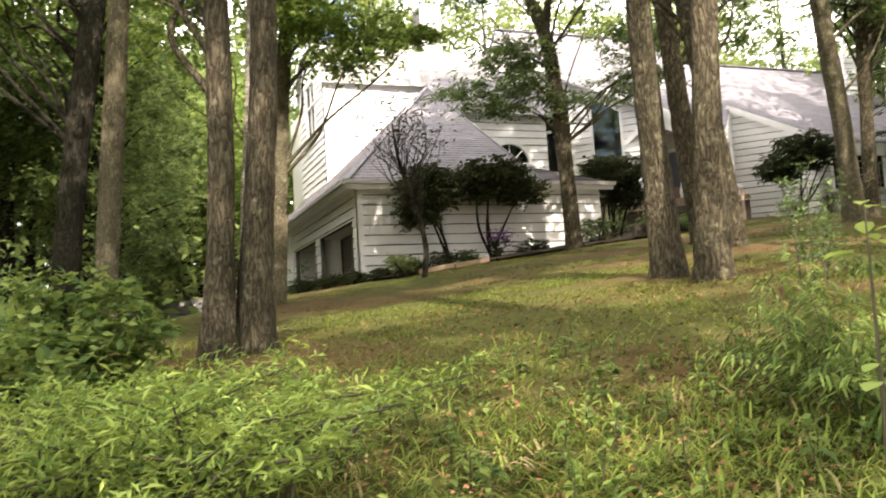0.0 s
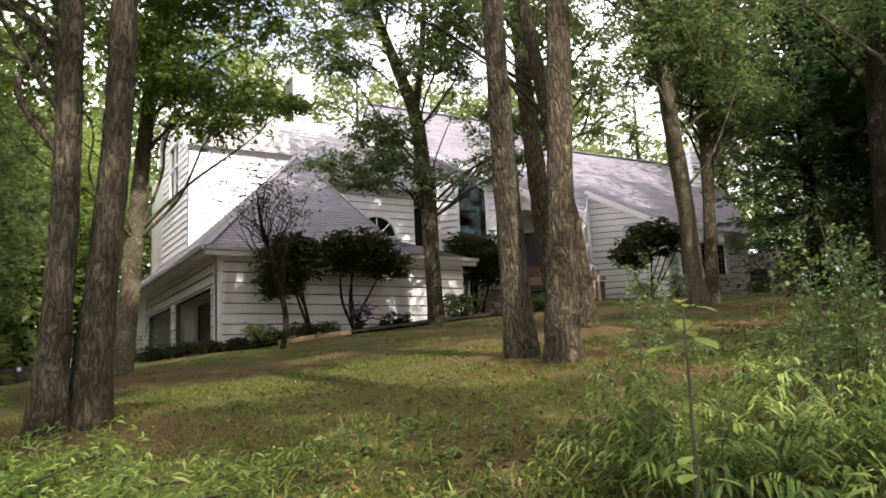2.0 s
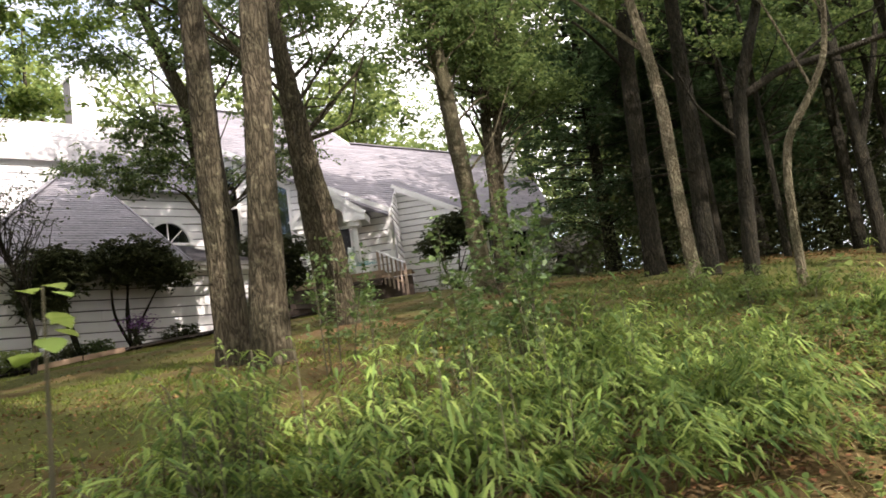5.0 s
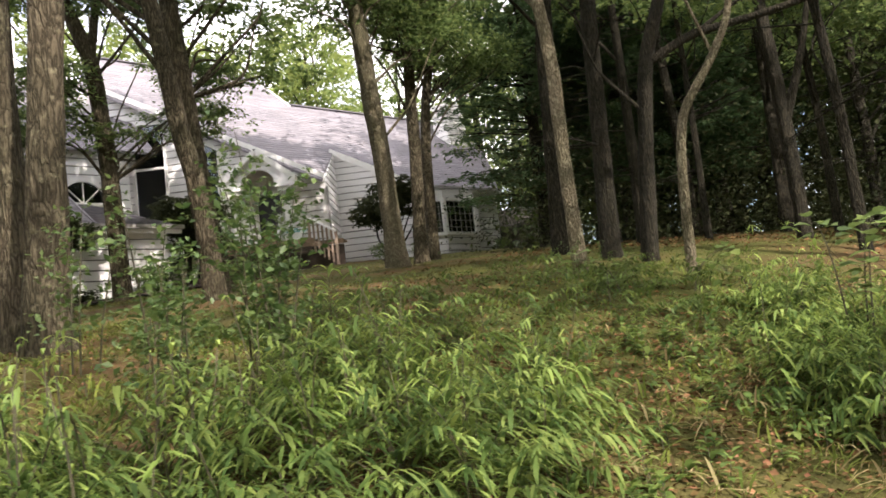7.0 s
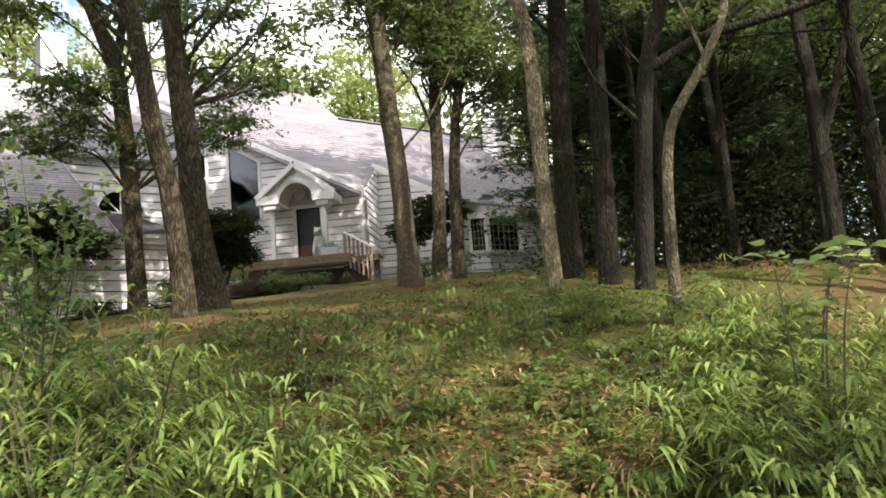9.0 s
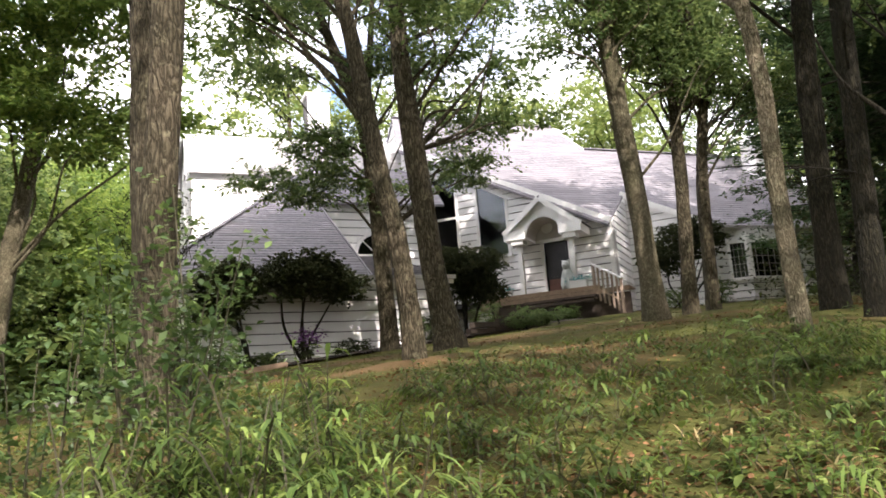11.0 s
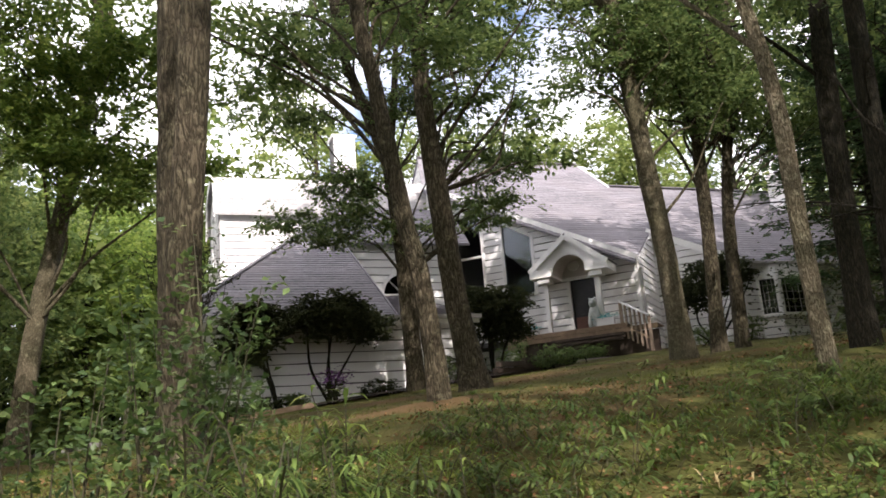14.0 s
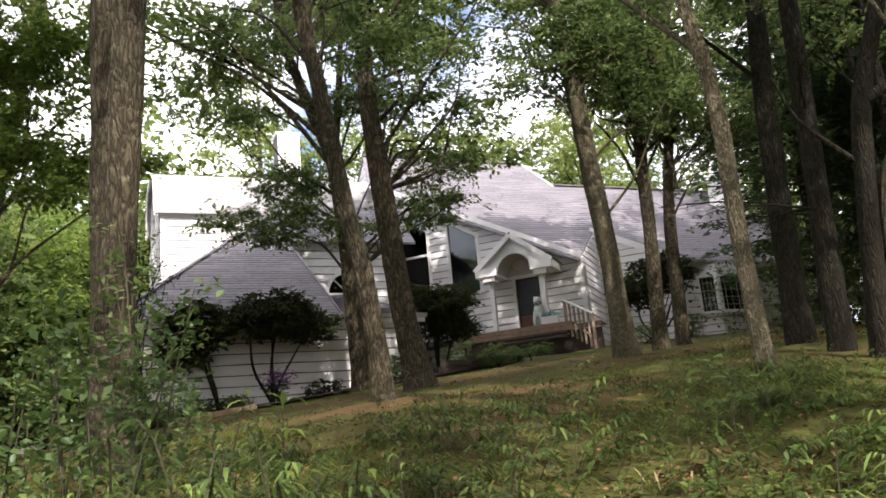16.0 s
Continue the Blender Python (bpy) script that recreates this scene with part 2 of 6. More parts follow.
M_STATUE = mat("weathered_stone", (0.33, 0.35, 0.32), (0.50, 0.51, 0.47), 6, 0.9, 0.5, 25)
M_POT = mat("white_pot", (0.75, 0.74, 0.72), (0.66, 0.65, 0.62), 5, 0.6)
M_TEAL = mat("blue_green_leaf", (0.05, 0.22, 0.22), (0.12, 0.34, 0.33), 5, 0.6, island=0.3, translucent=0.2)
M_PURPLE = mat("purple_flower", (0.13, 0.05, 0.16), (0.26, 0.11, 0.30), 5, 0.6, island=0.3, translucent=0.2)
M_SHED = mat("grey_wood", (0.11, 0.095, 0.08), (0.20, 0.175, 0.15), 4, 0.85, 0.4, 30, (1, 1, 4))
# siding tone darkened for the shade inside the porch arch
M_PORCH_SHADE = mat("porch_shade_tone", (0.50, 0.46, 0.42), (0.56, 0.52, 0.48), 3, 0.7)
M_LAMP = mat("frosted_disc", (0.72, 0.70, 0.66), (0.66, 0.64, 0.60), 5, 0.4)
M_CAR = mat("white_car_paint", (0.78, 0.78, 0.79), (0.74, 0.74, 0.75), 2, 0.25)
M_RUBBER = mat("tyre_rubber", (0.015, 0.015, 0.015), (0.03, 0.03, 0.03), 8, 0.8)
M_GUTTER = mat("gutter_metal", (0.45, 0.43, 0.41), (0.38, 0.36, 0.34), 3, 0.5)


def glass_material():
    m = bpy.data.materials.new("window_glass")
    m.use_nodes = True
    n, ln = m.node_tree.nodes, m.node_tree.links
    tr, gl, mx, fr = n.new("ShaderNodeBsdfTransparent"), n.new("ShaderNodeBsdfGlossy"), n.new("ShaderNodeMixShader"), n.new("ShaderNodeFresnel")
    tr.inputs["Color"].default_value = (0.75, 0.8, 0.8, 1)
    gl.inputs["Roughness"].default_value = 0.02
    fr.inputs["IOR"].default_value = 1.6
    ln.new(fr.outputs[0], mx.inputs[0])
    ln.new(tr.outputs[0], mx.inputs[1])
    ln.new(gl.outputs[0], mx.inputs[2])
    ln.new(mx.outputs[0], n["Material Output"].inputs["Surface"])
    return m


M_GLASS = glass_material()


# ---- builders ----
def raw(name, verts, faces, material, parent=None, label="", smooth=False):
    """One mesh object from arrays; faces is a list of index tuples or an (n, k) array."""
    me = bpy.data.meshes.new(name)
    v = np.asarray(verts, dtype=np.float32)
    if isinstance(faces, np.ndarray):
        k = faces.shape[1]
        me.vertices.add(len(v))
        me.vertices.foreach_set("co", v.ravel())
        me.loops.add(faces.size)
        me.loops.foreach_set("vertex_index", faces.astype(np.int32).ravel())
        me.polygons.add(len(faces))
        me.polygons.foreach_set("loop_start", np.arange(0, faces.size, k, dtype=np.int32))
        if smooth:
            me.polygons.foreach_set("use_smooth", np.ones(len(faces), dtype=bool))
        me.update(calc_edges=True)
    else:
        me.from_pydata([tuple(p) for p in v.tolist()], [], faces)
        if smooth:
            me.polygons.foreach_set("use_smooth", [True] * len(me.polygons))
    me.materials.append(material)
    ob = new(name, me)
    if parent is not None:
        ob.parent = parent
    return tagged(ob, label)


def thing(name, label, category, group="", at=(0, 0, 0)):
    ob = new(name)
    ob.empty_display_size = 0.2
    ob.location = at
    return tagged(ob, label, category, group)


def prism(poly, vec):
    """Closed prism from a planar 3D polygon and a vector."""
    k = len(poly)
    a = [Vector(p) for p in poly]
    b = [p + Vector(vec) for p in a]
    faces = [tuple(range(k)), tuple(range(2 * k - 1, k - 1, -1))]
    faces += [(i, i + k, (i + 1) % k + k, (i + 1) % k) for i in range(k)]
    return a + b, faces


def join(chunks):
    v, f = [], []
    for cv, cf in chunks:
        o = len(v)
        v += list(cv)
        f += [tuple(i + o for i in q) for q in cf]
    return v, f


def box(x0, x1, y0, y1, z0, z1):
    return prism([(x0, y0, z0), (x1, y0, z0), (x1, y1, z0), (x0, y1, z0)], (0, 0, z1 - z0))


def beam(p, q, w, h, up=(0, 0, 1)):
    """A bar of section w by h from p to q."""
    p, q = Vector(p), Vector(q)
    d = (q - p).normalized()
    s = d.cross(Vector(up))
    s = s.normalized() if s.length > 1e-4 else Vector((1, 0, 0))
    t = s.cross(d).normalized()
    ring = [p + s * a * w / 2 + t * b * h / 2 for a, b in ((-1, -1), (1, -1), (1, 1), (-1, 1))]
    return prism(ring, q - p)


def tube(points, sides=10, rough=0.0, flare=0.0, seed=0):
    """Tapered tube along (x, y, z, r) points, with an uneven skin."""
    rng = np.random.RandomState(seed)
    pts = np.array(points, float)
    t = np.linspace(0, len(pts) - 1, max(4, 6 * (len(pts) - 1)) + 1)
    sm = np.stack([np.interp(t, np.arange(len(pts)), pts[:, k]) for k in range(4)], 1)
    for _ in range(3):
        sm[1:-1] = 0.25 * sm[:-2] + 0.5 * sm[1:-1] + 0.25 * sm[2:]
    if flare:
        hgt = sm[:, 2] - sm[0, 2]
        sm[:, 3] *= 1 + flare * np.exp(-hgt / 0.35)
    n = len(sm)
    d = np.gradient(sm[:, :3], axis=0)
    d /= np.linalg.norm(d, axis=1, keepdims=True)
    ref = np.array([1.0, 0.13, 0]) if abs(d[0][2]) > 0.5 else np.array([0, 0, 1.0])
    s = np.cross(d, ref)
    s /= np.linalg.norm(s, axis=1, keepdims=True)
    u = np.cross(d, s)
    a = np.linspace(0, 2 * np.pi, sides, endpoint=False)
    wob = 1 + rough * (rng.rand(n, sides) - 0.5) + rough * 0.9 * np.sin(a * 3 + rng.rand() * 6)[None]
    ring = sm[:, None, :3] + (sm[:, 3, None] * wob)[..., None] * (np.cos(a)[None, :, None] * s[:, None] + np.sin(a)[None, :, None] * u[:, None])
    v = ring.reshape(-1, 3)
    i, j = np.meshgrid(np.arange(n - 1), np.arange(sides), indexing="ij")
    f = np.stack([i * sides + j, i * sides + (j + 1) % sides, (i + 1) * sides + (j + 1) % sides, (i + 1) * sides + j], -1).reshape(-1, 4)
    return v, f


def merge(parts):
    v, f, o = [], [], 0
    for a, b in parts:
        v.append(a)
        f.append(np.asarray(b) + o)
        o += len(a)
    return np.concatenate(v), np.concatenate(f)


def unit(a):
    return a / np.maximum(np.linalg.norm(a, axis=-1, keepdims=True), 1e-9)


def leaves(centres, size, rng, flat=0.5, wide=0.55, droop=0.2, loose=0.75):
    """Folded pointed leaves, one island each; centres are (x, y, z) or (x, y, z, dx, dy, dz) where a leaf follows its twig."""
    c = np.asarray(centres)
    n = len(c)
    d = rng.normal(size=(n, 3))
    d[:, 2] = d[:, 2] * flat - droop
    if c.shape[1] == 6:
        d = c[:, 3:] + d * loose
        c = c[:, :3]
    d = unit(d)
    w = np.cross(d, rng.normal(size=(n, 3)) * np.array([0.5, 0.5, 0.25]) + np.array([0, 0, 1.0]))
    w = unit(w)
    nrm = np.cross(w, d)
    L = (size * (0.6 + 0.8 * rng.rand(n)))[:, None]
    base, tip = c - d * L * 0.5, c + d * L * 0.5 - nrm * L * 0.12
    mid = c + d * L * 0.02 + nrm * L * 0.06
    left, right = mid + w * L * wide * 0.5, mid - w * L * wide * 0.5
    v = np.stack([base, left, tip, right], 1).reshape(-1, 3)
    k = np.arange(n)[:, None] * 4
    f = np.concatenate([k + np.array([0, 1, 2]), k + np.array([0, 2, 3])], 1).reshape(-1, 3)
    return v, f


def ground_z(x, y):
    """Height of the ground: a bank up from the road, then a lawn that rises to the back and to the right."""
    x, y = np.clip(np.asarray(x, float), -14, 34), np.clip(np.asarray(y, float), -24.2, 22)
    s = np.sqrt((y + 18) ** 2 + 6)
    z = 2.0527 + 0.2411 * x + 0.1756 * y - 0.1134 * s + 0.0079 * x * y - 0.0059 * x * s - 0.002 * x * x
    return z - 0.3 * np.clip((-20.0 - y) / 2.5, 0, 1) ** 2 * (3 - 2 * np.clip((-20.0 - y) / 2.5, 0, 1))


def clip(poly, n, c):
    """Part of a 2D polygon where n . p <= c."""
    out = []
    for i, p in enumerate(poly):
        q = poly[(i + 1) % len(poly)]
        a, b = n[0] * p[0] + n[1] * p[1] - c, n[0] * q[0] + n[1] * q[1] - c
        if a <= 1e-9:
            out.append(p)
        if (a < -1e-9 and b > 1e-9) or (a > 1e-9 and b < -1e-9):
            k = a / (a - b)
            out.append((p[0] + k * (q[0] - p[0]), p[1] + k * (q[1] - p[1])))
    return out


def area(poly):
    return abs(sum(poly[i][0] * poly[(i + 1) % len(poly)][1] - poly[(i + 1) % len(poly)][0] * poly[i][1] for i in range(len(poly)))) / 2


def minus(pieces, r):
    """Polygons without the rectangle r = (s0, s1, z0, z1)."""
    s0, s1, z0, z1 = r
    out = []
    for p in pieces:
        ss, zz = [q[0] for q in p], [q[1] for q in p]
        if max(ss) <= s0 or min(ss) >= s1 or max(zz) <= z0 or min(zz) >= z1:
            out.append(p)
            continue
        out.append(clip(p, (1, 0), s0))
        out.append(clip(p, (-1, 0), -s1))
        m = clip(clip(p, (-1, 0), -s0), (1, 0), s1)
        out.append(clip(m, (0, 1), z0) if m else [])
        out.append(clip(m, (0, -1), -z1) if m else [])
    return [p for p in out if len(p) > 2 and area(p) > 1e-4]


def side_wall(house, name, o, d, poly, openings=(), label="", step=0.285, thick=0.14):
    """A wall in the upright plane through o along d, with clapboards as pieces on its outer side (to the right of d)."""
    d = Vector((d[0], d[1], 0)).normalized()
    out = Vector((d.y, -d.x, 0))
    o = Vector((o[0], o[1], 0))
    at = lambda s, z, k=0.0: o + d * s + Vector((0, 0, z)) + out * k
    cuts = [poly]
    for r in openings:
        cuts = minus(cuts, r)
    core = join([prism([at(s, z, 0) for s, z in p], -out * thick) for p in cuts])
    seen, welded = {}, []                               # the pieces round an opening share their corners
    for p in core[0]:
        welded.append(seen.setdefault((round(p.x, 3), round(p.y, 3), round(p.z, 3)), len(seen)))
    # core kept dark so that the gaps between boards read as shadow lines
    wall = raw(name, [Vector(q) for q in seen], [tuple(welded[i] for i in q) for q in core[1]], M_GAP_SHADE, house, label)
    zs = [p[1] for p in poly]
    rng = random.Random(name)
    z = min(zs)
    while z < max(zs):
        band = clip(clip(poly, (0, -1), -z), (0, 1), z + step - 0.026)
        bits = [band] if len(band) > 2 else []
        for r in openings:
            bits = minus(bits, r)
        for b in bits:
            s_lo, s_hi = min(p[0] for p in b), max(p[0] for p in b)
            joints = [s_lo]
            while s_hi - joints[-1] > 4.6:
                joints.append(joints[-1] + rng.uniform(2.2, 4.2))
            joints.append(s_hi)
            for a, c in zip(joints, joints[1:]):
                q = clip(clip(b, (-1, 0), -a - 0.0015), (1, 0), c - 0.0015)
                if len(q) < 3 or area(q) < 0.004:
                    continue
                lip = rng.uniform(-0.004, 0.004)
                wavy = []
                for p0, p1 in zip(q, q[1:] + q[:1]):
                    wavy.append(p0)
                    if abs(p0[1] - z) < 1e-4 and abs(p1[1] - z) < 1e-4:
                        m = int(abs(p1[0] - p0[0]) / 0.45)
                        wavy += [(p0[0] + (p1[0] - p0[0]) * i / (m + 1), z + rng.uniform(0, 0.02)) for i in range(1, m + 1)]
                q = wavy
                front = [at(s, zz, 0.038 + (0.026 + lip) * (1 - (zz - z) / step)) for s, zz in q]
                back = [at(s, zz, 0.001) for s, zz in q]
                k = len(q)
                raw("clapboard", front + back, [tuple(range(k))] + [(i, i + k, (i + 1) % k + k, (i + 1) % k) for i in range(k)], M_SIDING, wall)
        z += step
    return wall


def shingles(house, name, poly, height, material, course=0.2, label="", thick=0.07, along=(0, 1)):
    """A roof slab over a plan polygon; height(x, y) rises along the given plan direction. Courses overlap, each tab is an island."""
    rng = random.Random(name)
    ax, ay = along
    at = lambda p, k=0.0: Vector((p[0], p[1], height(p[0], p[1]) + k))
    chunks = []
    k = len(poly)
    a, b = [at(p, -0.035) for p in poly], [at(p, -0.035 - thick) for p in poly]
    chunks.append((a + b, [tuple(range(k)), tuple(range(2 * k - 1, k - 1, -1))] + [(i, i + k, (i + 1) % k + k, (i + 1) % k) for i in range(k)]))
    ts = [p[0] * ax + p[1] * ay for p in poly]
    t = min(ts)
    while t < max(ts):
        band = clip(clip(poly, (-ax, -ay), -t), (ax, ay), t + course)
        if len(band) > 2:
            ws = [-p[0] * ay + p[1] * ax for p in band]
            w = min(ws) - rng.uniform(0, 0.5)
            while w < max(ws):
                w2 = w + rng.uniform(0.7, 1.1)
                q = clip(clip(band, (ay, -ax), -w), (-ay, ax), w2)
                if len(q) > 2 and area(q) > 2e-4:
                    up = rng.uniform(0.016, 0.026)
                    f = [at(p, -0.03 + up * (1 - (p[0] * ax + p[1] * ay - t) / course)) for p in q]
                    g = [at(p, -0.034) for p in q]
                    m = len(q)
                    chunks.append((f + g, [tuple(range(m))] + [(i, i + m, (i + 1) % m + m, (i + 1) % m) for i in range(m)]))
                w = w2
        t += course
    v, f = join(chunks)
    return raw(name, v, f, material, house, label)


def bar_frame(house, o, d, s0, s1, z0, z1, mullions=(), transoms=(), width=0.09, glass=True, muntins=(0, 0), label="", top=None):
    """A window in the plane through o along d: a frame with bars, and panes set back behind it. top: height of the right upper corner where it slopes."""
    d = Vector((d[0], d[1], 0)).normalized()
    out = Vector((d.y, -d.x, 0))
    o = Vector((o[0], o[1], 0))
    at = lambda s, z, k=0.0: o + d * s + Vector((0, 0, z)) + out * k
    zr = top if top else z1
    win = raw("window", *join([beam(at(s0, z0, .03), at(s0, z1, .03), 0.11, width, out), beam(at(s1, z0, .03), at(s1, zr, .03), 0.11, width, out),
                               beam(at(s0 - width / 2, z1, .035), at(s1 + width / 2, zr, .035), 0.12, width),
                               ]), M_TRIM, house, label)
    raw("sill", *beam(at(s0 - 0.1, z0, .06), at(s1 + 0.1, z0, .06), 0.18, width), M_TRIM, win)
    for s in mullions:
        raw("mullion", *beam(at(s, z0, .02), at(s, z1 + (zr - z1) * (s - s0) / (s1 - s0), .02), 0.09, 0.07, out), M_TRIM, win)
    for z in transoms:
        raw("transom", *beam(at(s0, z, .025), at(s1, z, .025), 0.09, 0.09), M_TRIM, win)
    for i in range(muntins[0]):
        s = s0 + (s1 - s0) * (i + 1) / (muntins[0] + 1)
        raw("muntin", *beam(at(s, z0, 0), at(s, z1, 0), 0.02, 0.015, out), M_GUTTER, win)
    for i in range(muntins[1]):
        z = z0 + (z1 - z0) * (i + 1) / (muntins[1] + 1)
        raw("muntin", *beam(at(s0, z, 0), at(s1, z, 0), 0.02, 0.015), M_GUTTER, win)
    if glass:
        pane = raw("pane", *prism([at(s0, z0, -.02), at(s1, z0, -.02), at(s1, zr, -.02), at(s0, z1, -.02)], -out * 0.008), M_GLASS, win)
        pane.visible_shadow = False
    return win


# ---- ground ----
def terrain():
    g = np.concatenate([-np.geomspace(220, 32, 14), np.linspace(-30, 40, 176), np.geomspace(42, 220, 14)])
    gy = np.concatenate([-np.geomspace(220, 32, 14), np.linspace(-30, 30, 176), np.geomspace(32, 260, 14)])
    x, y = np.meshgrid(g, gy, indexing="ij")
    z = ground_z(x, y)
    dip = np.clip(-x / 1.6, 0, 1) * np.clip((y + 0.8) / 2.0, 0, 1) * np.clip((16 + x) / 6, 0, 1)
    z = z - 0.75 * dip
    lumps = np.array([noise.noise((a * 0.8, b * 0.8, 0)) * 0.05 + noise.noise((a * 2.7, b * 2.7, 3)) * 0.025 for a, b in zip(x.ravel(), y.ravel())]).reshape(x.shape)
    z = z + lumps
    n, m = x.shape
    i, j = np.meshgrid(np.arange(n - 1), np.arange(m - 1), indexing="ij")
    f = np.stack([i * m + j, (i + 1) * m + j, (i + 1) * m + j + 1, i * m + j + 1], -1).reshape(-1, 4)
    ob = raw("ground", np.stack([x, y, z], -1).reshape(-1, 3), f, M_SOIL, smooth=True)
    return tagged(ob, "mossy brown lawn with bare patches, rising from the bank", "ground", kind="structure")


terrain()


def strip(name, pts, width, material, label, category, lift=0.012):
    """A flat band over the ground along plan points."""
    v, f = [], []
    n = 26
    p = np.array(pts, float)
    t = np.linspace(0, len(p) - 1, n)
    c = np.stack([np.interp(t, np.arange(len(p)), p[:, k]) for k in (0, 1)], 1)
    d = unit(np.gradient(c, axis=0))
    s = np.stack([d[:, 1], -d[:, 0]], 1)
    for k in np.linspace(-0.5, 0.5, 7):
        q = c + s * k * (width * (1 + 0.12 * np.sin(t * 7)))[:, None]
        v.append(np.stack([q[:, 0], q[:, 1], ground_z(q[:, 0], q[:, 1]) + lift + 0.10 * (0.25 - k * k)], 1))
    v = np.array(v)
    i, j = np.meshgrid(np.arange(6), np.arange(n - 1), indexing="ij")
    f = np.stack([i * n + j, i * n + j + 1, (i + 1) * n + j + 1, (i + 1) * n + j], -1).reshape(-1, 4)
    return tagged(raw(name, v.reshape(-1, 3), f, material, smooth=True), label, category, kind="structure")


strip("planting_bed", [(0.0, -1.0), (4, -1.05), (7.5, -0.7), (10.5, 0.9), (12.5, 1.6)], 2.3, M_MULCH, "dark bark mulch bed along the garage wall", "ground", 0.07)

# ---- house ----
R = math.sqrt(0.5)
U, N = Vector((R, -R, 0)), Vector((R, R, 0))        # along the turned porch wall, and into the house
house = thing("house", "pale grey clapboard house with grey shingle roofs and white trim", "house")
wing_z = lambda x, y: 5.5 + 0.755 * (y - 4.16)
front_z = lambda x, y: 2.78 + 0.6 * (y + 0.35)
left_z = lambda x, y: 2.78 + 0.93 * (x + 0.35)
low_z = lambda x, y: 2.78 + 0.29 * (y + 0.35)

# garage block
side_wall(house, "wall", (0, 0), (1, 0), [(0, -1.0), (7.8, -1.0), (7.8, 2.72), (0, 2.72)], label="shaded pale clapboard garage wall")
garage = side_wall(house, "wall", (0, 9.4), (0, -1), [(0, -1.6), (9.4, -1.6), (9.4, 2.72), (0, 2.72)],
                   [(0.5, 4.2, -1.7, 1.75), (4.7, 9.0, -1.7, 1.75)], "pale clapboard wall over two garage openings")
for y0, y1 in ((5.2, 8.9), (0.4, 4.7)):
    door = raw("garage_door", *box(0.75, 0.82, y0, y1, -1.6, 1.7), M_GARAGE, house, "dark panelled garage door set back in shade")
    for i in range(4):
        for j in range(4):
            a, b = y0 + (y1 - y0) * j / 4, y0 + (y1 - y0) * (j + 1) / 4
            raw("door_panel", *box(0.725, 0.75, a + 0.08, b - 0.08, -1.5 + i * 0.8, -0.85 + i * 0.8), M_GARAGE, door)
for y in (0.08, 4.95, 9.15):
    raw("pier", *box(0.05, 0.75, y, y + 0.22, -1.6, 1.75), M_SIDING, house)
raw("soffit", *box(0.0, 0.8, 0.2, 9.2, 1.75, 1.80), M_SIDING, house)
raw("wall", *box(0.9, 0.98, 0.2, 9.3, -1.6, 2.7), M_DARK, house)
raw("corner_board", *join([box(-0.045, 0.16, -0.05, -0.005, -1.0, 2.70), box(-0.05, -0.005, -0.05, 0.14, -1.0, 2.70)]), M_TRIM, house)
shingles(house, "roof", [(-0.35, -0.35), (5.7, -0.35), (5.7, 9.03)], front_z, M_SHINGLE, label="steep grey shingle garage roof")
shingles(house, "roof", [(-0.35, -0.35), (5.7, 9.03), (5.7, 16.4), (-0.35, 16.4)], left_z, M_SHINGLE, along=(1, 0), label="grey shingle roof over the garage doors")
shingles(house, "roof", [(5.7, -0.35), (8.1, -0.35), (8.1, 6.45), (5.7, 6.45)], low_z, M_SHINGLE, label="low shingle roof under the half-round window")
shingles(house, "roof", [(5.7, 6.1), (10.6, 6.1), (12.4, 14.0), (8.91, 14.0), (5.7, 9.03)], front_z, M_SHINGLE, label="upper grey shingle roof")
raw("fascia", *join([box(-0.37, 8.12, -0.40, -0.355, 2.52, 2.74), box(-0.40, -0.355, -0.40, 9.6, 2.52, 2.74), box(-0.36, 8.05, -0.355, -0.01, 2.58, 2.62),
                     box(-0.36, -0.01, -0.36, 9.5, 2.58, 2.62)]), M_TRIM, house, "white eave board")
raw("gutter", *join([beam((-0.42, -0.47, 2.71), (8.15, -0.47, 2.69), 0.12, 0.11), beam((-0.47, -0.4, 2.71), (-0.47, 9.6, 2.71), 0.12, 0.11)]), M_GUTTER, house)
raw("hip_cap", *beam((-0.35, -0.35, 2.80), (5.7, 9.03, 8.42), 0.16, 0.03), M_SHINGLE, house)
raw("rake_edge", *beam((5.72, -0.35, 2.72), (5.72, 9.0, 8.33), 0.05, 0.16), M_SHINGLE, house)
side_wall(house, "wall", (5.66, 9.0), (0, -1), [(0, 3.0), (9.3, 2.7), (9.3, 2.72), (0, 8.25)], label="narrow clapboard wall beside the garage roof")
# wall with the half-round window
side_wall(house, "wall", (5.7, 6.4), (1, 0), [(0, 1.2), (3.9, 1.2), (3.9, 6.75), (0, 6.75)],
          [(2.3 + 0.85 * math.cos(a) * -1, 2.3 + 0.85 * math.cos(a), 4.72 + 0.85 * math.sin(a) - 0.0001, 4.72 + 0.85 * math.sin(a + 0.2)) for a in np.arange(0, 1.5, 0.2)],
          "sunlit pale clapboard wall with a half-round window")
hw = raw("window", *join([beam((8.0 + 0.85 * math.cos(a), 6.38, 4.72 + 0.85 * math.sin(a)), (8.0 + 0.85 * math.cos(a + 0.27), 6.38, 4.72 + 0.85 * math.sin(a + 0.27)), 0.13, 0.11, (0, 1, 0))
                          for a in np.arange(0, 3.1, 0.262)] + [beam((7.05, 6.36, 4.70), (8.95, 6.36, 4.70), 0.16, 0.10)]), M_TRIM, house, "half-round window with a white frame")
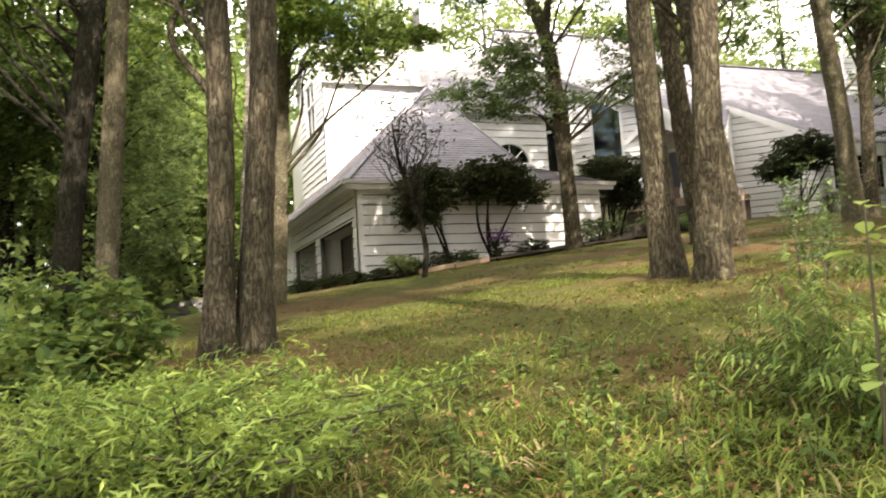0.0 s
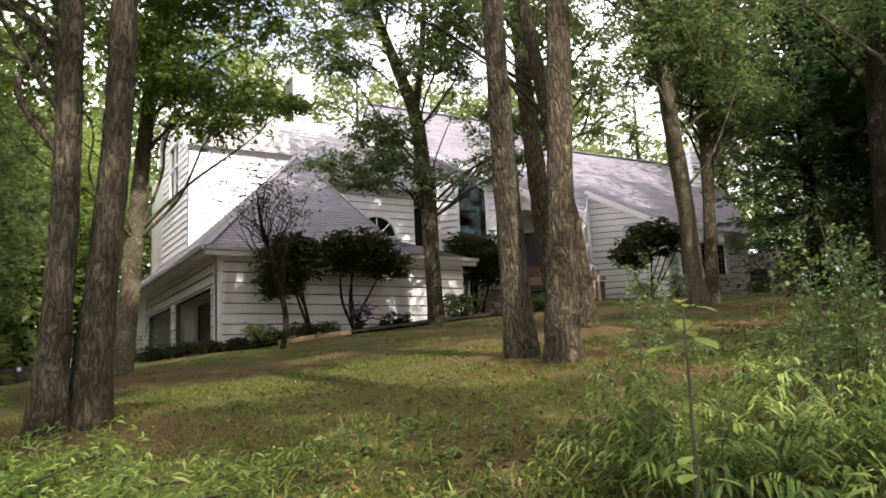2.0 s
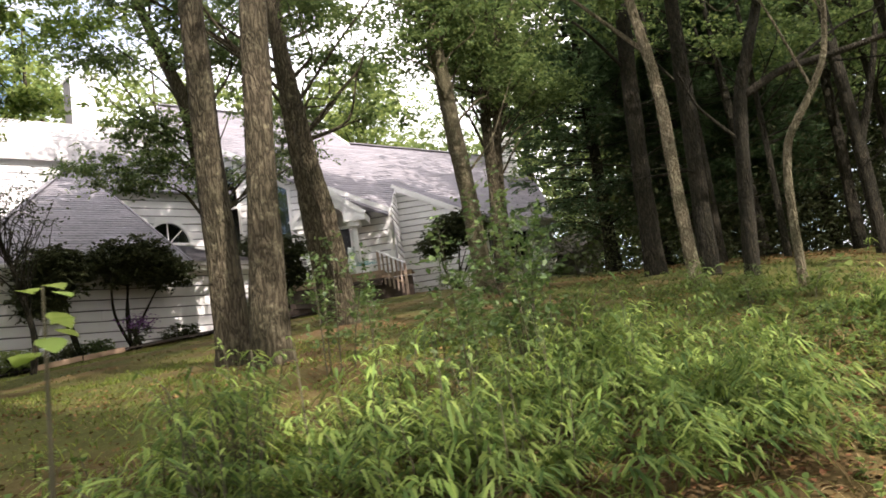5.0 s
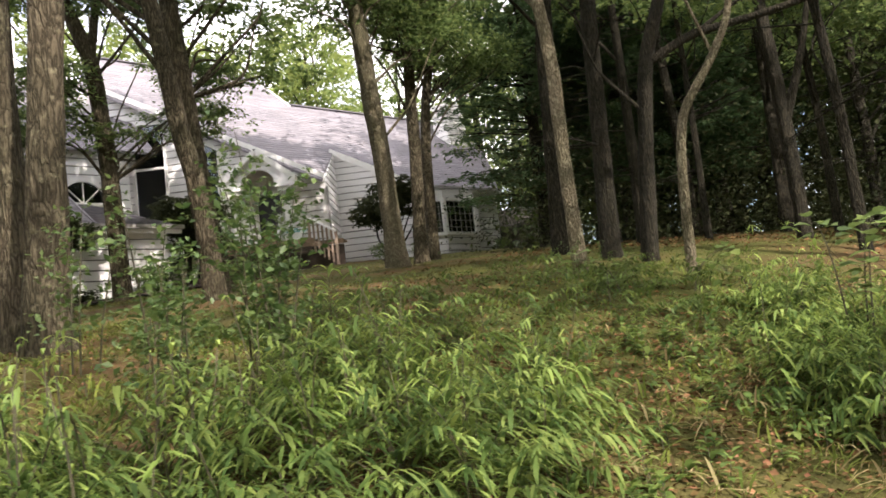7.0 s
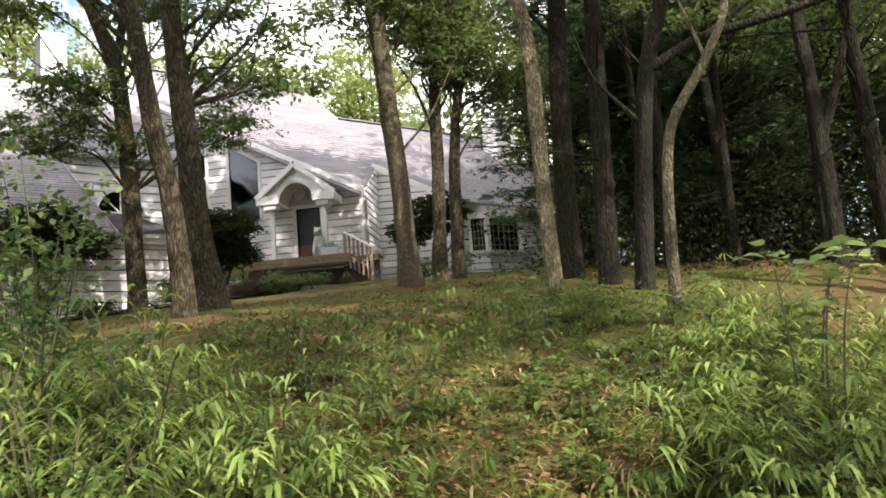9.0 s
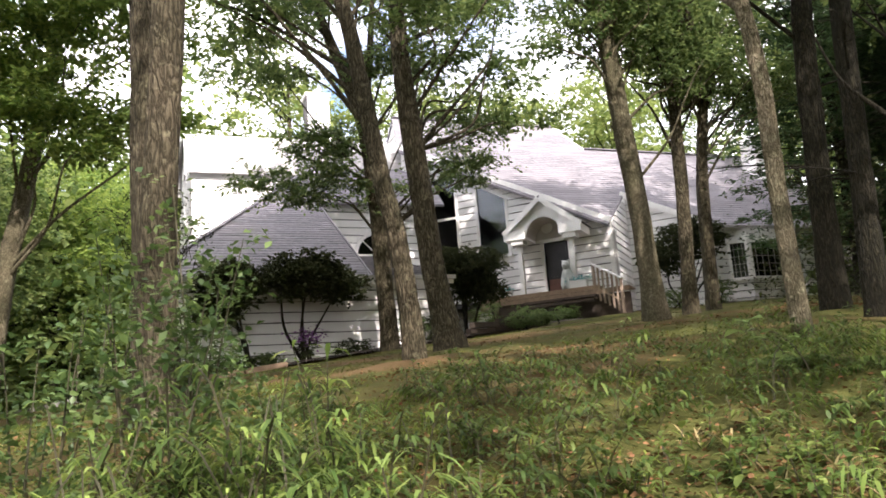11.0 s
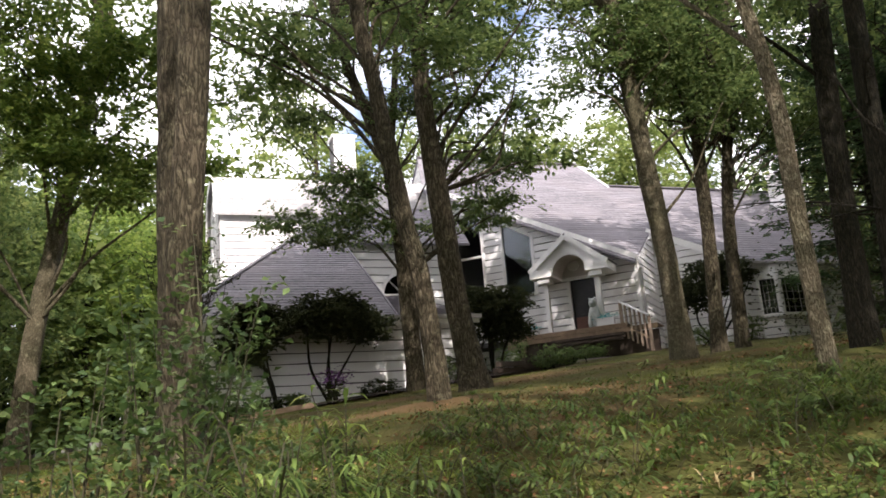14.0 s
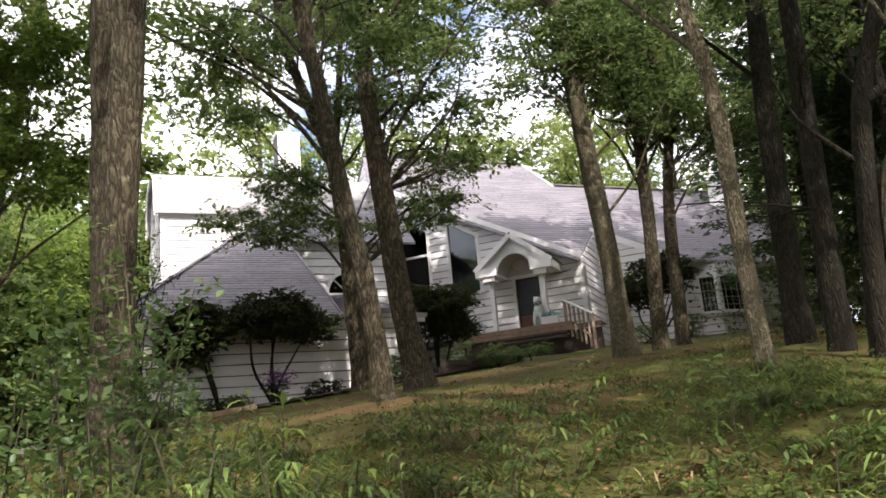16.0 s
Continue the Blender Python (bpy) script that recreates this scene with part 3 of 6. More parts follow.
for a in (0.78, 1.57, 2.36):
    raw("muntin", *beam((8.0, 6.42, 4.72), (8.0 + 0.82 * math.cos(a), 6.42, 4.72 + 0.82 * math.sin(a)), 0.035, 0.035, (0, 1, 0)), M_TRIM, hw)
raw("pane", *prism([(8.0 + 0.82 * math.cos(a), 6.46, 4.72 + 0.82 * math.sin(a)) for a in np.linspace(0, math.pi, 13)], (0, 0.01, 0)), M_GLASS, hw).visible_shadow = False
side_wall(house, "wall", (7.8, 0), (0, 1), [(0, -0.5), (6.4, 0.5), (6.4, 4.6), (0, 2.72)], label="clapboard return wall")
side_wall(house, "wall", (9.6, 6.4), (0, 1), [(0, 1.0), (5.4, 1.0), (5.4, 9.6), (0, 6.7)], label="clapboard return wall")

# upper room at the left end
side_wall(house, "wall", (1.85, 10.9), (1, 0), [(0, 4.2), (8, 4.2), (8, 9.2), (0, 9.2)], label="white clapboard upper wall in full sun")
side_wall(house, "wall", (1.85, 15.5), (0, -1), [(0, 4.2), (4.6, 4.2), (4.6, 9.2), (3.9, 10.3), (2.9, 10.95), (1.7, 10.95), (0.7, 10.3), (0, 9.2)],
               [(1.5, 3.1, 7.2, 9.6)], "pale clapboard end wall with an arched top")
bar_frame(house, (1.85, 15.5), (0, -1), 1.5, 3.1, 7.2, 9.6, (2.3,), (8.6,), label="tall window in the end wall")
raw("corner_board", *join([box(1.80, 1.98, 10.85, 10.89, 4.2, 9.15), box(1.80, 1.84, 10.85, 11.02, 4.2, 9.15)]), M_TRIM, house)
prof = [(10.62, 9.05), (10.78, 9.75), (11.1, 10.4), (11.6, 10.88), (12.3, 11.12), (13.2, 11.2), (14.2, 11.1), (14.9, 10.8), (15.4, 10.2), (15.7, 9.4)]
for (ya, za), (yb, zb) in zip(prof, prof[1:]):
    hz = lambda x, y, ya=ya, za=za, yb=yb, zb=zb: za + (zb - za) * (y - ya) / (yb - ya)
    shingles(house, "roof", [(1.6, ya), (11.5, ya), (11.5, yb), (1.6, yb)], hz, M_SHINGLE_LIGHT, course=max(0.05, (yb - ya) / max(1, round(math.hypot(yb - ya, zb - za) / 0.2))),
             label="pale weathered shingles on the curved upper roof")
rv = [(x, y, z - k) for y, z in prof for x, k in ((1.595, 0.21), (1.645, 0.21), (1.645, -0.01), (1.595, -0.01))]
rf = [(4 * i + a, 4 * i + (a + 1) % 4, 4 * i + 4 + (a + 1) % 4, 4 * i + 4 + a) for i in range(len(prof) - 1) for a in range(4)]
raw("rake_board", rv, rf, M_TRIM, house, "curved white edge board of the upper roof")
side_wall(house, "chimney", (7.1, 13.0), (1, 0), [(0, 10), (1.0, 10), (1.0, 13.5), (0, 13.5)], label="pale boarded chimney on the ridge", thick=0.9)
raw("chimney_cap", *box(7.02, 8.18, 12.92, 13.98, 13.5, 13.62), M_TRIM, house)

# wing roof and its zigzag front
shingles(house, "roof", [(16.4, 4.14), (18.94, 6.68), (18.94, 14.3), (11.5, 14.3), (10.3, 10.24)], wing_z, M_SHINGLE, label="broad grey shingle roof with sunlit patches")
shingles(house, "roof", [(18.94, 6.68), (21.46, 4.16), (26.55, 4.16), (28.55, 6.2), (30.1, 8.05), (30.7, 9.3), (30.7, 11.5), (18.94, 11.5)], wing_z, M_SHINGLE, label="grey shingle wing roof")
shingles(house, "roof", [(18.94, 11.5), (20.15, 11.5), (20.15, 14.3), (18.94, 14.3)], wing_z, M_SHINGLE)
back_z = lambda x, y: 11.04 - 0.755 * (y - 11.5)
shingles(house, "roof", [(19.5, 11.5), (30.7, 11.5), (30.7, 18.8), (19.5, 18.8)], back_z, M_SHINGLE, along=(0, -1), course=0.5)
top_z = lambda x, y: 13.155 - 0.755 * (y - 14.3)
shingles(house, "roof", [(11.5, 14.3), (20.15, 14.3), (20.15, 20.0), (11.5, 20.0)], top_z, M_SHINGLE, along=(0, -1), course=0.5)
side_wall(house, "wall", (11.6, 19.0), (0, -1), [(0, 8), (8.4, 8), (8.4, 10.1), (4.7, 12.95), (0, 9.4)], label="pale clapboard gable over the curved roof", step=0.3)
side_wall(house, "wall", (20.05, 11.6), (0, 1), [(0, 10.6), (5.6, 10.6), (2.7, 12.95), (0, 10.95)], label="pale clapboard gable over the wing roof", step=0.3)
raw("ridge_cap", *join([beam((11.5, 14.3, 13.19), (20.15, 14.3, 13.19), 0.26, 0.05), beam((20.2, 11.5, 11.07), (30.7, 11.5, 11.07), 0.26, 0.05)]), M_SHINGLE, house)
raw("rake_edge", *beam((20.17, 11.4, 10.93), (20.17, 14.3, 13.12), 0.05, 0.16), M_TRIM, house)
W1 = (10.6, 10.66)
rake = lambda s: wing_z(0, 10.66 - s * R) - 0.14
slope_open = [(3.28 + 0.13 * i, 3.41 + 0.13 * i, 4.95, 8.15 - 0.09 * i) for i in range(10)]
side_wall(house, "wall", W1, U, [(0, 1.8), (8.7, 1.8), (8.7, rake(8.7)), (0, rake(0))],
          [(1.12, 2.42, 4.6, 8.72), (5.95, 7.0, 3.07, 5.22)] + slope_open, "pale clapboard entrance wall under a long sloping eave")
bar_frame(house, W1, U, 1.12, 2.42, 4.6, 8.72, (), (6.85,), 0.12, label="tall white-framed window with two panes")
bar_frame(house, W1, U, 3.28, 4.58, 4.95, 8.18, (), (), 0.12, top=7.28, label="tall window with a sloping top")
W2 = W1[0] + 8.7 * R, W1[1] - 8.7 * R
rise = lambda s: wing_z(0, W2[1] + s * R) - 0.12
side_wall(house, "wall", W2, N, [(0, 1.8), (3.1, 1.8), (3.1, rise(3.1)), (0, rise(0))], label="pale clapboard side wall by the porch")
W3 = W2[0] + 3.1 * R, W2[1] + 3.1 * R
drop = lambda s: wing_z(0, W3[1] - s * R) - 0.14
side_wall(house, "wall", W3, U, [(0, 1.8), (3.25, 1.8), (3.25, drop(3.25)), (0, drop(0))], label="pale clapboard wall under a sloping white eave board")
yw = W3[1] - 3.25 * R
xw = W3[0] + 3.25 * R
side_wall(house, "wall", (xw, yw), (1, 0), [(0, 1.6), (26.5 - xw, 1.6), (26.5 - xw, 5.45), (0, 5.45)], [(0.75, 3.9, 3.28, 4.85)], "pale clapboard wing wall with a bay window")
side_wall(house, "wall", (26.5, yw), N, [(0, 1.6), (5.5, 1.6), (5.5, 8.2), (0, 5.4)], label="pale clapboard splayed end wall")
side_wall(house, "wall", (26.5 + 5.5 * R, yw + 5.5 * R), (0, 1), [(0, 1.6), (10, 1.6), (10, 6.2), (3.2, 10.8), (0, 8.4)], label="clapboard end wall")
raw("wall", *join([box(2, 30.3, 18.2, 18.35, 0, 6.2), box(1.9, 2.0, 15.4, 18.3, 0, 9), box(-0.1, 0, 9.4, 16.3, -1.5, 2.7)]), M_SIDING, house)
raw("floor", *box(10.0, 26.3, 8.0, 18, 2.9, 3.1), M_DARK, house)
# added inner walls, near black so the windows look into gloom
raw("wall", *join([box(10.9, 26.3, 12.4, 12.5, 3, 10.4), box(6.0, 9.4, 8.6, 8.7, 2, 7)]), M_DARK, house, "dark inner wall")


def along_wall(o, s, z, k=0.0):
    return Vector((o[0], o[1], z)) + U * s - N * k


raw("rake_board", *join([beam(along_wall(W1, -0.3, rake(-0.3) + 0.06, 0.22), along_wall(W1, 8.75, rake(8.75) + 0.06, 0.22), 0.05, 0.26),
                         beam(along_wall(W1, -0.3, rake(-0.3) - 0.02, 0.1), along_wall(W1, 8.72, rake(8.72) - 0.02, 0.1), 0.26, 0.04)]), M_TRIM, house, "white sloping eave board")
raw("rake_board", *join([beam(along_wall(W3, -0.12, drop(-0.12) + 0.05, 0.16), along_wall(W3, 3.4, drop(3.4) + 0.05, 0.16), 0.05, 0.26)]), M_TRIM, house, "white sloping eave board")
raw("corner_board", *join([beam(along_wall(W1, 8.64, 1.9, 0.05), along_wall(W1, 8.64, rake(8.6) - 0.05, 0.05), 0.14, 0.05, N)]), M_TRIM, house)
raw("corner_board", *box(xw - 0.02, xw + 0.12, yw - 0.05, yw - 0.005, 1.7, 5.3), M_TRIM, house)
raw("corner_board", *box(26.4, 26.54, yw - 0.05, yw - 0.005, 1.7, 5.3), M_TRIM, house)
raw("fascia", *join([box(21.4, 26.6, 4.10, 4.15, 5.24, 5.46), box(21.4, 26.55, 4.15, 4.44, 5.28, 5.32)]), M_TRIM, house)
raw("gutter", *beam((21.4, 4.04, 5.42), (26.65, 4.04, 5.42), 0.12, 0.11), M_GUTTER, house)
raw("downspout", *join([beam((W2[0] + 0.05, W2[1] - 0.1, 5.3), (W2[0] + 0.05, W2[1] - 0.1, 2.6), 0.08, 0.07, N)]), M_GUTTER, house)
CHIM = (28.35, 8.9)
for o, d, w in (((CHIM[0], CHIM[1]), (1, 0), 1.3), ((CHIM[0], CHIM[1] + 1.0), (0, -1), 1.0), ((CHIM[0] + 1.3, CHIM[1]), (0, 1), 1.0)):
    side_wall(house, "chimney", o, d, [(0, 8.4), (w, 8.4), (w, 11.2), (0, 11.2)], label="pale boarded chimney on the wing roof", thick=0.1)
raw("chimney_cap", *box(CHIM[0] - 0.07, CHIM[0] + 1.37, CHIM[1] - 0.07, CHIM[1] + 1.07, 11.2, 11.32), M_TRIM, house)

# bay window
bay = [(xw + 0.75, yw), (xw + 1.35, yw - 0.5), (xw + 3.3, yw - 0.5), (xw + 3.9, yw)]
for (xa, ya), (xb, yb) in zip(bay, bay[1:]):
    d = (xb - xa, yb - ya)
    ln = math.hypot(*d)
    side_wall(house, "wall", (xa, ya), d, [(0, 1.7), (ln, 1.7), (ln, 3.26), (0, 3.26)], label="clapboard apron under the bay window", thick=0.06)
    bar_frame(house, (xa, ya), d, 0.06, ln - 0.06, 3.3, 4.82, (), (), 0.12, muntins=(3 if ln < 1 else 5, 4), label="bay window with small panes and white bars")
raw("bay_head", *prism([(x, y, 4.84) for x, y in bay], (0, 0, 0.42)), M_SIDING, house, "boxed head over the bay window")

# porch
at_un = lambda u, n, z: U * u + N * n + Vector((0, 0, z))
pc = 6.33
n_front, n_wall = 13.72, 15.02
porch = raw("porch_roof", *join([prism([at_un(pc - 1.5, n_front - 0.12, 5.52), at_un(pc, n_front - 0.12, 6.72), at_un(pc, n_front - 0.12, 6.82), at_un(pc - 1.58, n_front - 0.12, 5.56)], N * (n_wall + 0.5 - n_front)),
                                prism([at_un(pc + 1.5, n_front - 0.12, 5.52), at_un(pc + 1.58, n_front - 0.12, 5.56), at_un(pc, n_front - 0.12, 6.82), at_un(pc, n_front - 0.12, 6.72)], N * (n_wall + 0.5 - n_front))]),
            M_SHINGLE, house, "small gabled porch roof")
for s in (-1, 1):
    raw("rake_board", *beam(at_un(pc + s * 1.53, n_front - 0.14, 5.47), at_un(pc, n_front - 0.14, 6.69), 0.06, 0.2), M_TRIM, porch)
    raw("cornice", *join([prism([at_un(pc + s * 1.52, n_front - 0.16, 5.22), at_un(pc + s * 0.66, n_front - 0.16, 5.22), at_un(pc + s * 0.66, n_front - 0.16, 5.54), at_un(pc + s * 1.52, n_front - 0.16, 5.54)], N * 1.35),
                          prism([at_un(pc + s * 1.27, n_front - 0.08, 5.02), at_un(pc + s * 0.78, n_front - 0.08, 5.02), at_un(pc + s * 0.78, n_front - 0.08, 5.22), at_un(pc + s * 1.27, n_front - 0.08, 5.22)], N * 0.5)]),
        M_TRIM, porch, "white boxed cornice return")
    raw("post", *join([beam(at_un(pc + s * 1.02, n_front + 0.2, 3.05), at_un(pc + s * 1.02, n_front + 0.2, 5.16), 0.17, 0.17, N),
                       beam(at_un(pc + s * 1.02, n_front + 0.2, 5.0), at_un(pc + s * 1.02, n_front + 0.2, 5.16), 0.26, 0.26, N)]), M_TRIM, porch, "white square porch post")
arch = [at_un(pc + 0.66 * math.cos(a), n_front + 0.02, 5.32 + 0.66 * math.sin(a)) for a in np.linspace(0, math.pi, 13)]
outer = [at_un(pc + 1.45 - 2.9 * i / 12, n_front + 0.02, 5.5 + 1.16 * (1 - abs(1 - i / 6))) for i in range(13)]
tv = arch + outer + [p + N * 0.05 for p in arch] + [p + N * 0.05 for p in outer]
tf = [f for i in range(12) for f in ((i, i + 13, i + 14, i + 1), (i + 26, i + 27, i + 40, i + 39), (i, i + 1, i + 27, i + 26), (i + 13, i + 39, i + 40, i + 14))]
raw("gable_panel", tv, tf, M_SIDING, porch, "pale gable with a round arch cut into it")
# thin added sheet that paints the arch recess darker
back = [at_un(pc + 0.68 * math.cos(a), n_wall - 0.045, 5.34 + 0.68 * math.sin(a)) for a in np.linspace(0, math.pi, 13)]
raw("arch_panel", *prism(back, -N * 0.008), M_PORCH_SHADE, porch, "brownish panel in the arch over the door")
up3 = Vector((0, 0, 0.03))
vv = [q for p in arch for q in (p, p + up3, p + up3 + N * 1.2, p + N * 1.2)]
vf = [(4 * i + a, 4 * i + (a + 1) % 4, 4 * i + 4 + (a + 1) % 4, 4 * i + 4 + a) for i in range(12) for a in range(4)]
raw("vault", vv, vf, M_PORCH_SHADE, porch, "barrel vault over the door with shade put in its colour")
disc = [at_un(pc - 0.17 + 0.23 * math.cos(a), n_wall - 0.075, 5.80 + 0.23 * math.sin(a)) for a in np.linspace(0, 2 * math.pi, 20, endpoint=False)]
raw("wall_lamp", *prism(disc, -N * 0.05), M_LAMP, house, "round white disc above the door")
door = raw("door", *prism([along_wall(W1, 5.96, 3.08, -0.06), along_wall(W1, 6.99, 3.08, -0.06), along_wall(W1, 6.99, 5.2, -0.06), along_wall(W1, 5.96, 5.2, -0.06)], N * 0.05), M_DOOR, house, "dark front door with glass and a red wooden foot panel")
raw("kick_panel", *prism([along_wall(W1, 6.06, 3.26, -0.05), along_wall(W1, 6.9, 3.26, -0.05), along_wall(W1, 6.9, 3.75, -0.05), along_wall(W1, 6.06, 3.75, -0.05)], -N * 0.02), M_DOORLOW, door, "reddish wooden foot panel")
# pane drawn in the opaque dark door paint
raw("pane", *prism([along_wall(W1, 6.14, 3.85, -0.055), along_wall(W1, 6.82, 3.85, -0.055), along_wall(W1, 6.82, 5.08, -0.055), along_wall(W1, 6.14, 5.08, -0.055)], -N * 0.008), M_DOOR, door, "dark tinted door glass")
raw("handle", *beam(along_wall(W1, 6.90, 4.2, 0.0), along_wall(W1, 6.90, 4.36, 0.0), 0.03, 0.03, N), M_GUTTER, door)
raw("door_frame", *join([beam(along_wall(W1, s, 3.06, 0.05), along_wall(W1, s, 5.3, 0.05), 0.12, 0.13, N) for s in (5.93, 7.03)] +
                        [beam(along_wall(W1, 5.85, 5.28, 0.05), along_wall(W1, 7.11, 5.28, 0.05), 0.12, 0.13)]), M_TRIM, house, "white door frame")

# ---- deck ----
deck = thing("deck", "weathered wooden entrance deck with steps", "deck")
u0, u1, zf, ne = 4.2, 8.35, 3.05, 13.25
for i in range(14):
    n0 = ne + i * 0.126
    raw("plank", *prism([at_un(u0, n0, zf - 0.04), at_un(u1, n0, zf - 0.04), at_un(u1, n0 + 0.119, zf - 0.04), at_un(u0, n0 + 0.119, zf - 0.04)], (0, 0, 0.04)), M_DECK, deck)
for z0, z1, ua, ub in ((zf - 0.17, zf - 0.045, u0, u1), (zf - 0.335, zf - 0.185, u0, u1 + 1.1)):
    raw("fascia_board", *prism([at_un(ua - 0.02, ne - 0.05, z0), at_un(ub + 0.02, ne - 0.05, z0), at_un(ub + 0.02, ne - 0.01, z0), at_un(ua - 0.02, ne - 0.01, z0)], (0, 0, z1 - z0)), M_DECK, deck)
for i in range(9):
    raw("plank", *prism([at_un(u1 + 0.03, ne + i * 0.126, zf - 0.185), at_un(u1 + 1.1, ne + i * 0.126, zf - 0.185), at_un(u1 + 1.1, ne + i * 0.126 + 0.119, zf - 0.185), at_un(u1 + 0.03, ne + i * 0.126 + 0.119, zf - 0.185)], (0, 0, 0.04)), M_DECK, deck)
raw("skirt", *prism([at_un(u1, ne + 0.1, 1.4), at_un(u1 + 1.1, ne + 0.1, 1.4), at_un(u1 + 1.1, ne + 0.15, 1.4), at_un(u1, ne + 0.15, 1.4)], (0, 0, 1.3)), M_DECK_DARK, deck, "dark boards under the deck")
raw("skirt", *prism([at_un(u0, ne + 0.1, 1.4), at_un(u1, ne + 0.1, 1.4), at_un(u1, ne + 0.15, 1.4), at_un(u0, ne + 0.15, 1.4)], (0, 0, 1.55)), M_DECK_DARK, deck, "dark boards under the deck")
raw("skirt", *prism([at_un(u0 + 0.02, ne + 0.15, 1.4), at_un(u0 + 0.06, ne + 0.15, 1.4), at_un(u0 + 0.06, ne + 1.75, 1.4), at_un(u0 + 0.02, ne + 1.75, 1.4)], (0, 0, 1.55)), M_DECK_DARK, deck, "dark boards under the deck")
for i in range(2):
    n1, z1 = ne - 0.06 - 0.32 * i, zf - 0.27 - 0.18 * (i + 1)
    raw("step", *prism([at_un(5.6, n1 - 0.32, z1), at_un(8.3, n1 - 0.32, z1), at_un(8.3, n1, z1), at_un(5.6, n1, z1)], (0, 0, 0.09)), M_DECK_DARK, deck)


def railing(pts, posts, label):
    rail = thing("railing", label, "railing")
    (ua, na, za), (ub, nb, zb) = pts
    pos = lambda k, h: at_un(ua + (ub - ua) * k, na + (nb - na) * k, za + (zb - za) * k + h)
    raw("handrail", *beam(pos(-0.04, 0.95), pos(1.04, 0.95), 0.12, 0.05), M_TRIM if "white" in label else M_DECK, rail)
    raw("bottom_rail", *beam(pos(0, 0.12), pos(1, 0.12), 0.06, 0.06), M_DECK, rail)
    for i in range(posts):
        k = i / (posts - 1)
        w = 0.10 if i in (0, posts - 1) else 0.07
        raw("post" if w > 0.05 else "baluster", *beam(pos(k, -0.3 if w > 0.05 else 0.12), pos(k, 0.96), w, w, N), M_RAIL, rail)


railing(((8.2, 13.32, 2.87), (9.25, 12.9, 2.2)), 7, "weathered stair railing with a white handrail")
railing(((3.3, 14.6, 3.05), (4.4, 13.3, 2.75)), 9, "weathered brown deck railing")


def revolve(profile, sides=14):
    a = np.linspace(0, 2 * np.pi, sides, endpoint=False)
    v = [(r * math.cos(t), r * math.sin(t), z) for r, z in profile for t in a]
    f = [(i * sides + j, i * sides + (j + 1) % sides, (i + 1) * sides + (j + 1) % sides, (i + 1) * sides + j) for i in range(len(profile) - 1) for j in range(sides)]
    f.append(tuple(range(sides))[::-1])
    f.append(tuple((len(profile) - 1) * sides + j for j in range(sides)))
    return v, f


def shifted(mesh, m):
    return [m @ Vector(p) for p in mesh[0]], mesh[1]


st = Matrix.Translation(at_un(7.15, 13.62, 3.05)) @ Matrix.Rotation(radians(-135), 4, "Z")
body = revolve([(0.16, 0), (0.25, 0.05), (0.27, 0.25), (0.23, 0.5), (0.17, 0.72), (0.12, 0.84), (0.06, 0.88)])
head = revolve([(0.04, -0.19), (0.13, -0.12), (0.16, 0.0), (0.13, 0.11), (0.04, 0.17)], 12)
paw = revolve([(0.09, 0), (0.08, 0.15), (0.06, 0.45)], 8)
chunks = [shifted(body, st), shifted(head, st @ pose(0.10, 0, 0.92)), shifted(revolve([(0.03, -0.06), (0.07, -0.03), (0.07, 0.03), (0.03, 0.06)], 8), st @ pose(0.24, 0, 0.90)),
          shifted(paw, st @ pose(0.22, 0.11, 0)), shifted(paw, st @ pose(0.22, -0.11, 0)),
          shifted(revolve([(0.02, 0), (0.05, 0.03), (0.03, 0.10)], 6), st @ pose(0.06, 0.11, 1.03)), shifted(revolve([(0.02, 0), (0.05, 0.03), (0.03, 0.10)], 6), st @ pose(0.06, -0.11, 1.03))]
tagged(raw("statue", *join(chunks), M_STATUE, smooth=True), "pale weathered stone seated animal statue on the deck", "statue")


def planter(u, n, w, label, seed):
    pot = thing("planter", label, "planter")
    m = Matrix.Translation(at_un(u, n, 3.05)) @ Matrix.Rotation(radians(-45), 4, "Z")
    raw("pot", *shifted(join([prism([(-w, -0.13, 0), (w, -0.13, 0), (w, 0.13, 0), (-w, 0.13, 0)], (0, 0, 0.24)), prism([(-w - .02, -0.15, 0.24), (w + .02, -0.15, 0.24), (w + .02, 0.15, 0.24), (-w - .02, 0.15, 0.24)], (0, 0, 0.04))]), m), M_POT, pot)
    rng = np.random.RandomState(seed)
    c = rng.normal(size=(130, 3)) * (w * 0.6, 0.12, 0.06) + (0, 0, 0.34)
    v, f = leaves(c, 0.1, rng)
    v = v @ np.array(m.to_3x3()).T + np.array(m.translation)
    raw("foliage", v, f, M_TEAL, pot, "blue-green trailing plants")


planter(7.6, 13.42, 0.32, "white planter box with blue-green plants on the deck", 4)
planter(4.62, 13.85, 0.22, "small white planter with blue-green plants", 5)

# ---- small outbuilding and stone wall ----
hut = thing("playhouse", "small grey wooden playhouse with a gabled roof", "shed")
hx, hy = 30.2, 5.0
hz = float(ground_z(hx, hy))
raw("body", *join([box(hx - 1.1, hx + 1.1, hy + 0.4, hy + 2.2, hz - 0.2, hz + 1.3), prism([(hx - 1.1, hy + 0.4, hz + 1.3), (hx + 1.1, hy + 0.4, hz + 1.3), (hx, hy + 0.4, hz + 2.1)], (0, 1.8, 0))]), M_SHED, hut)
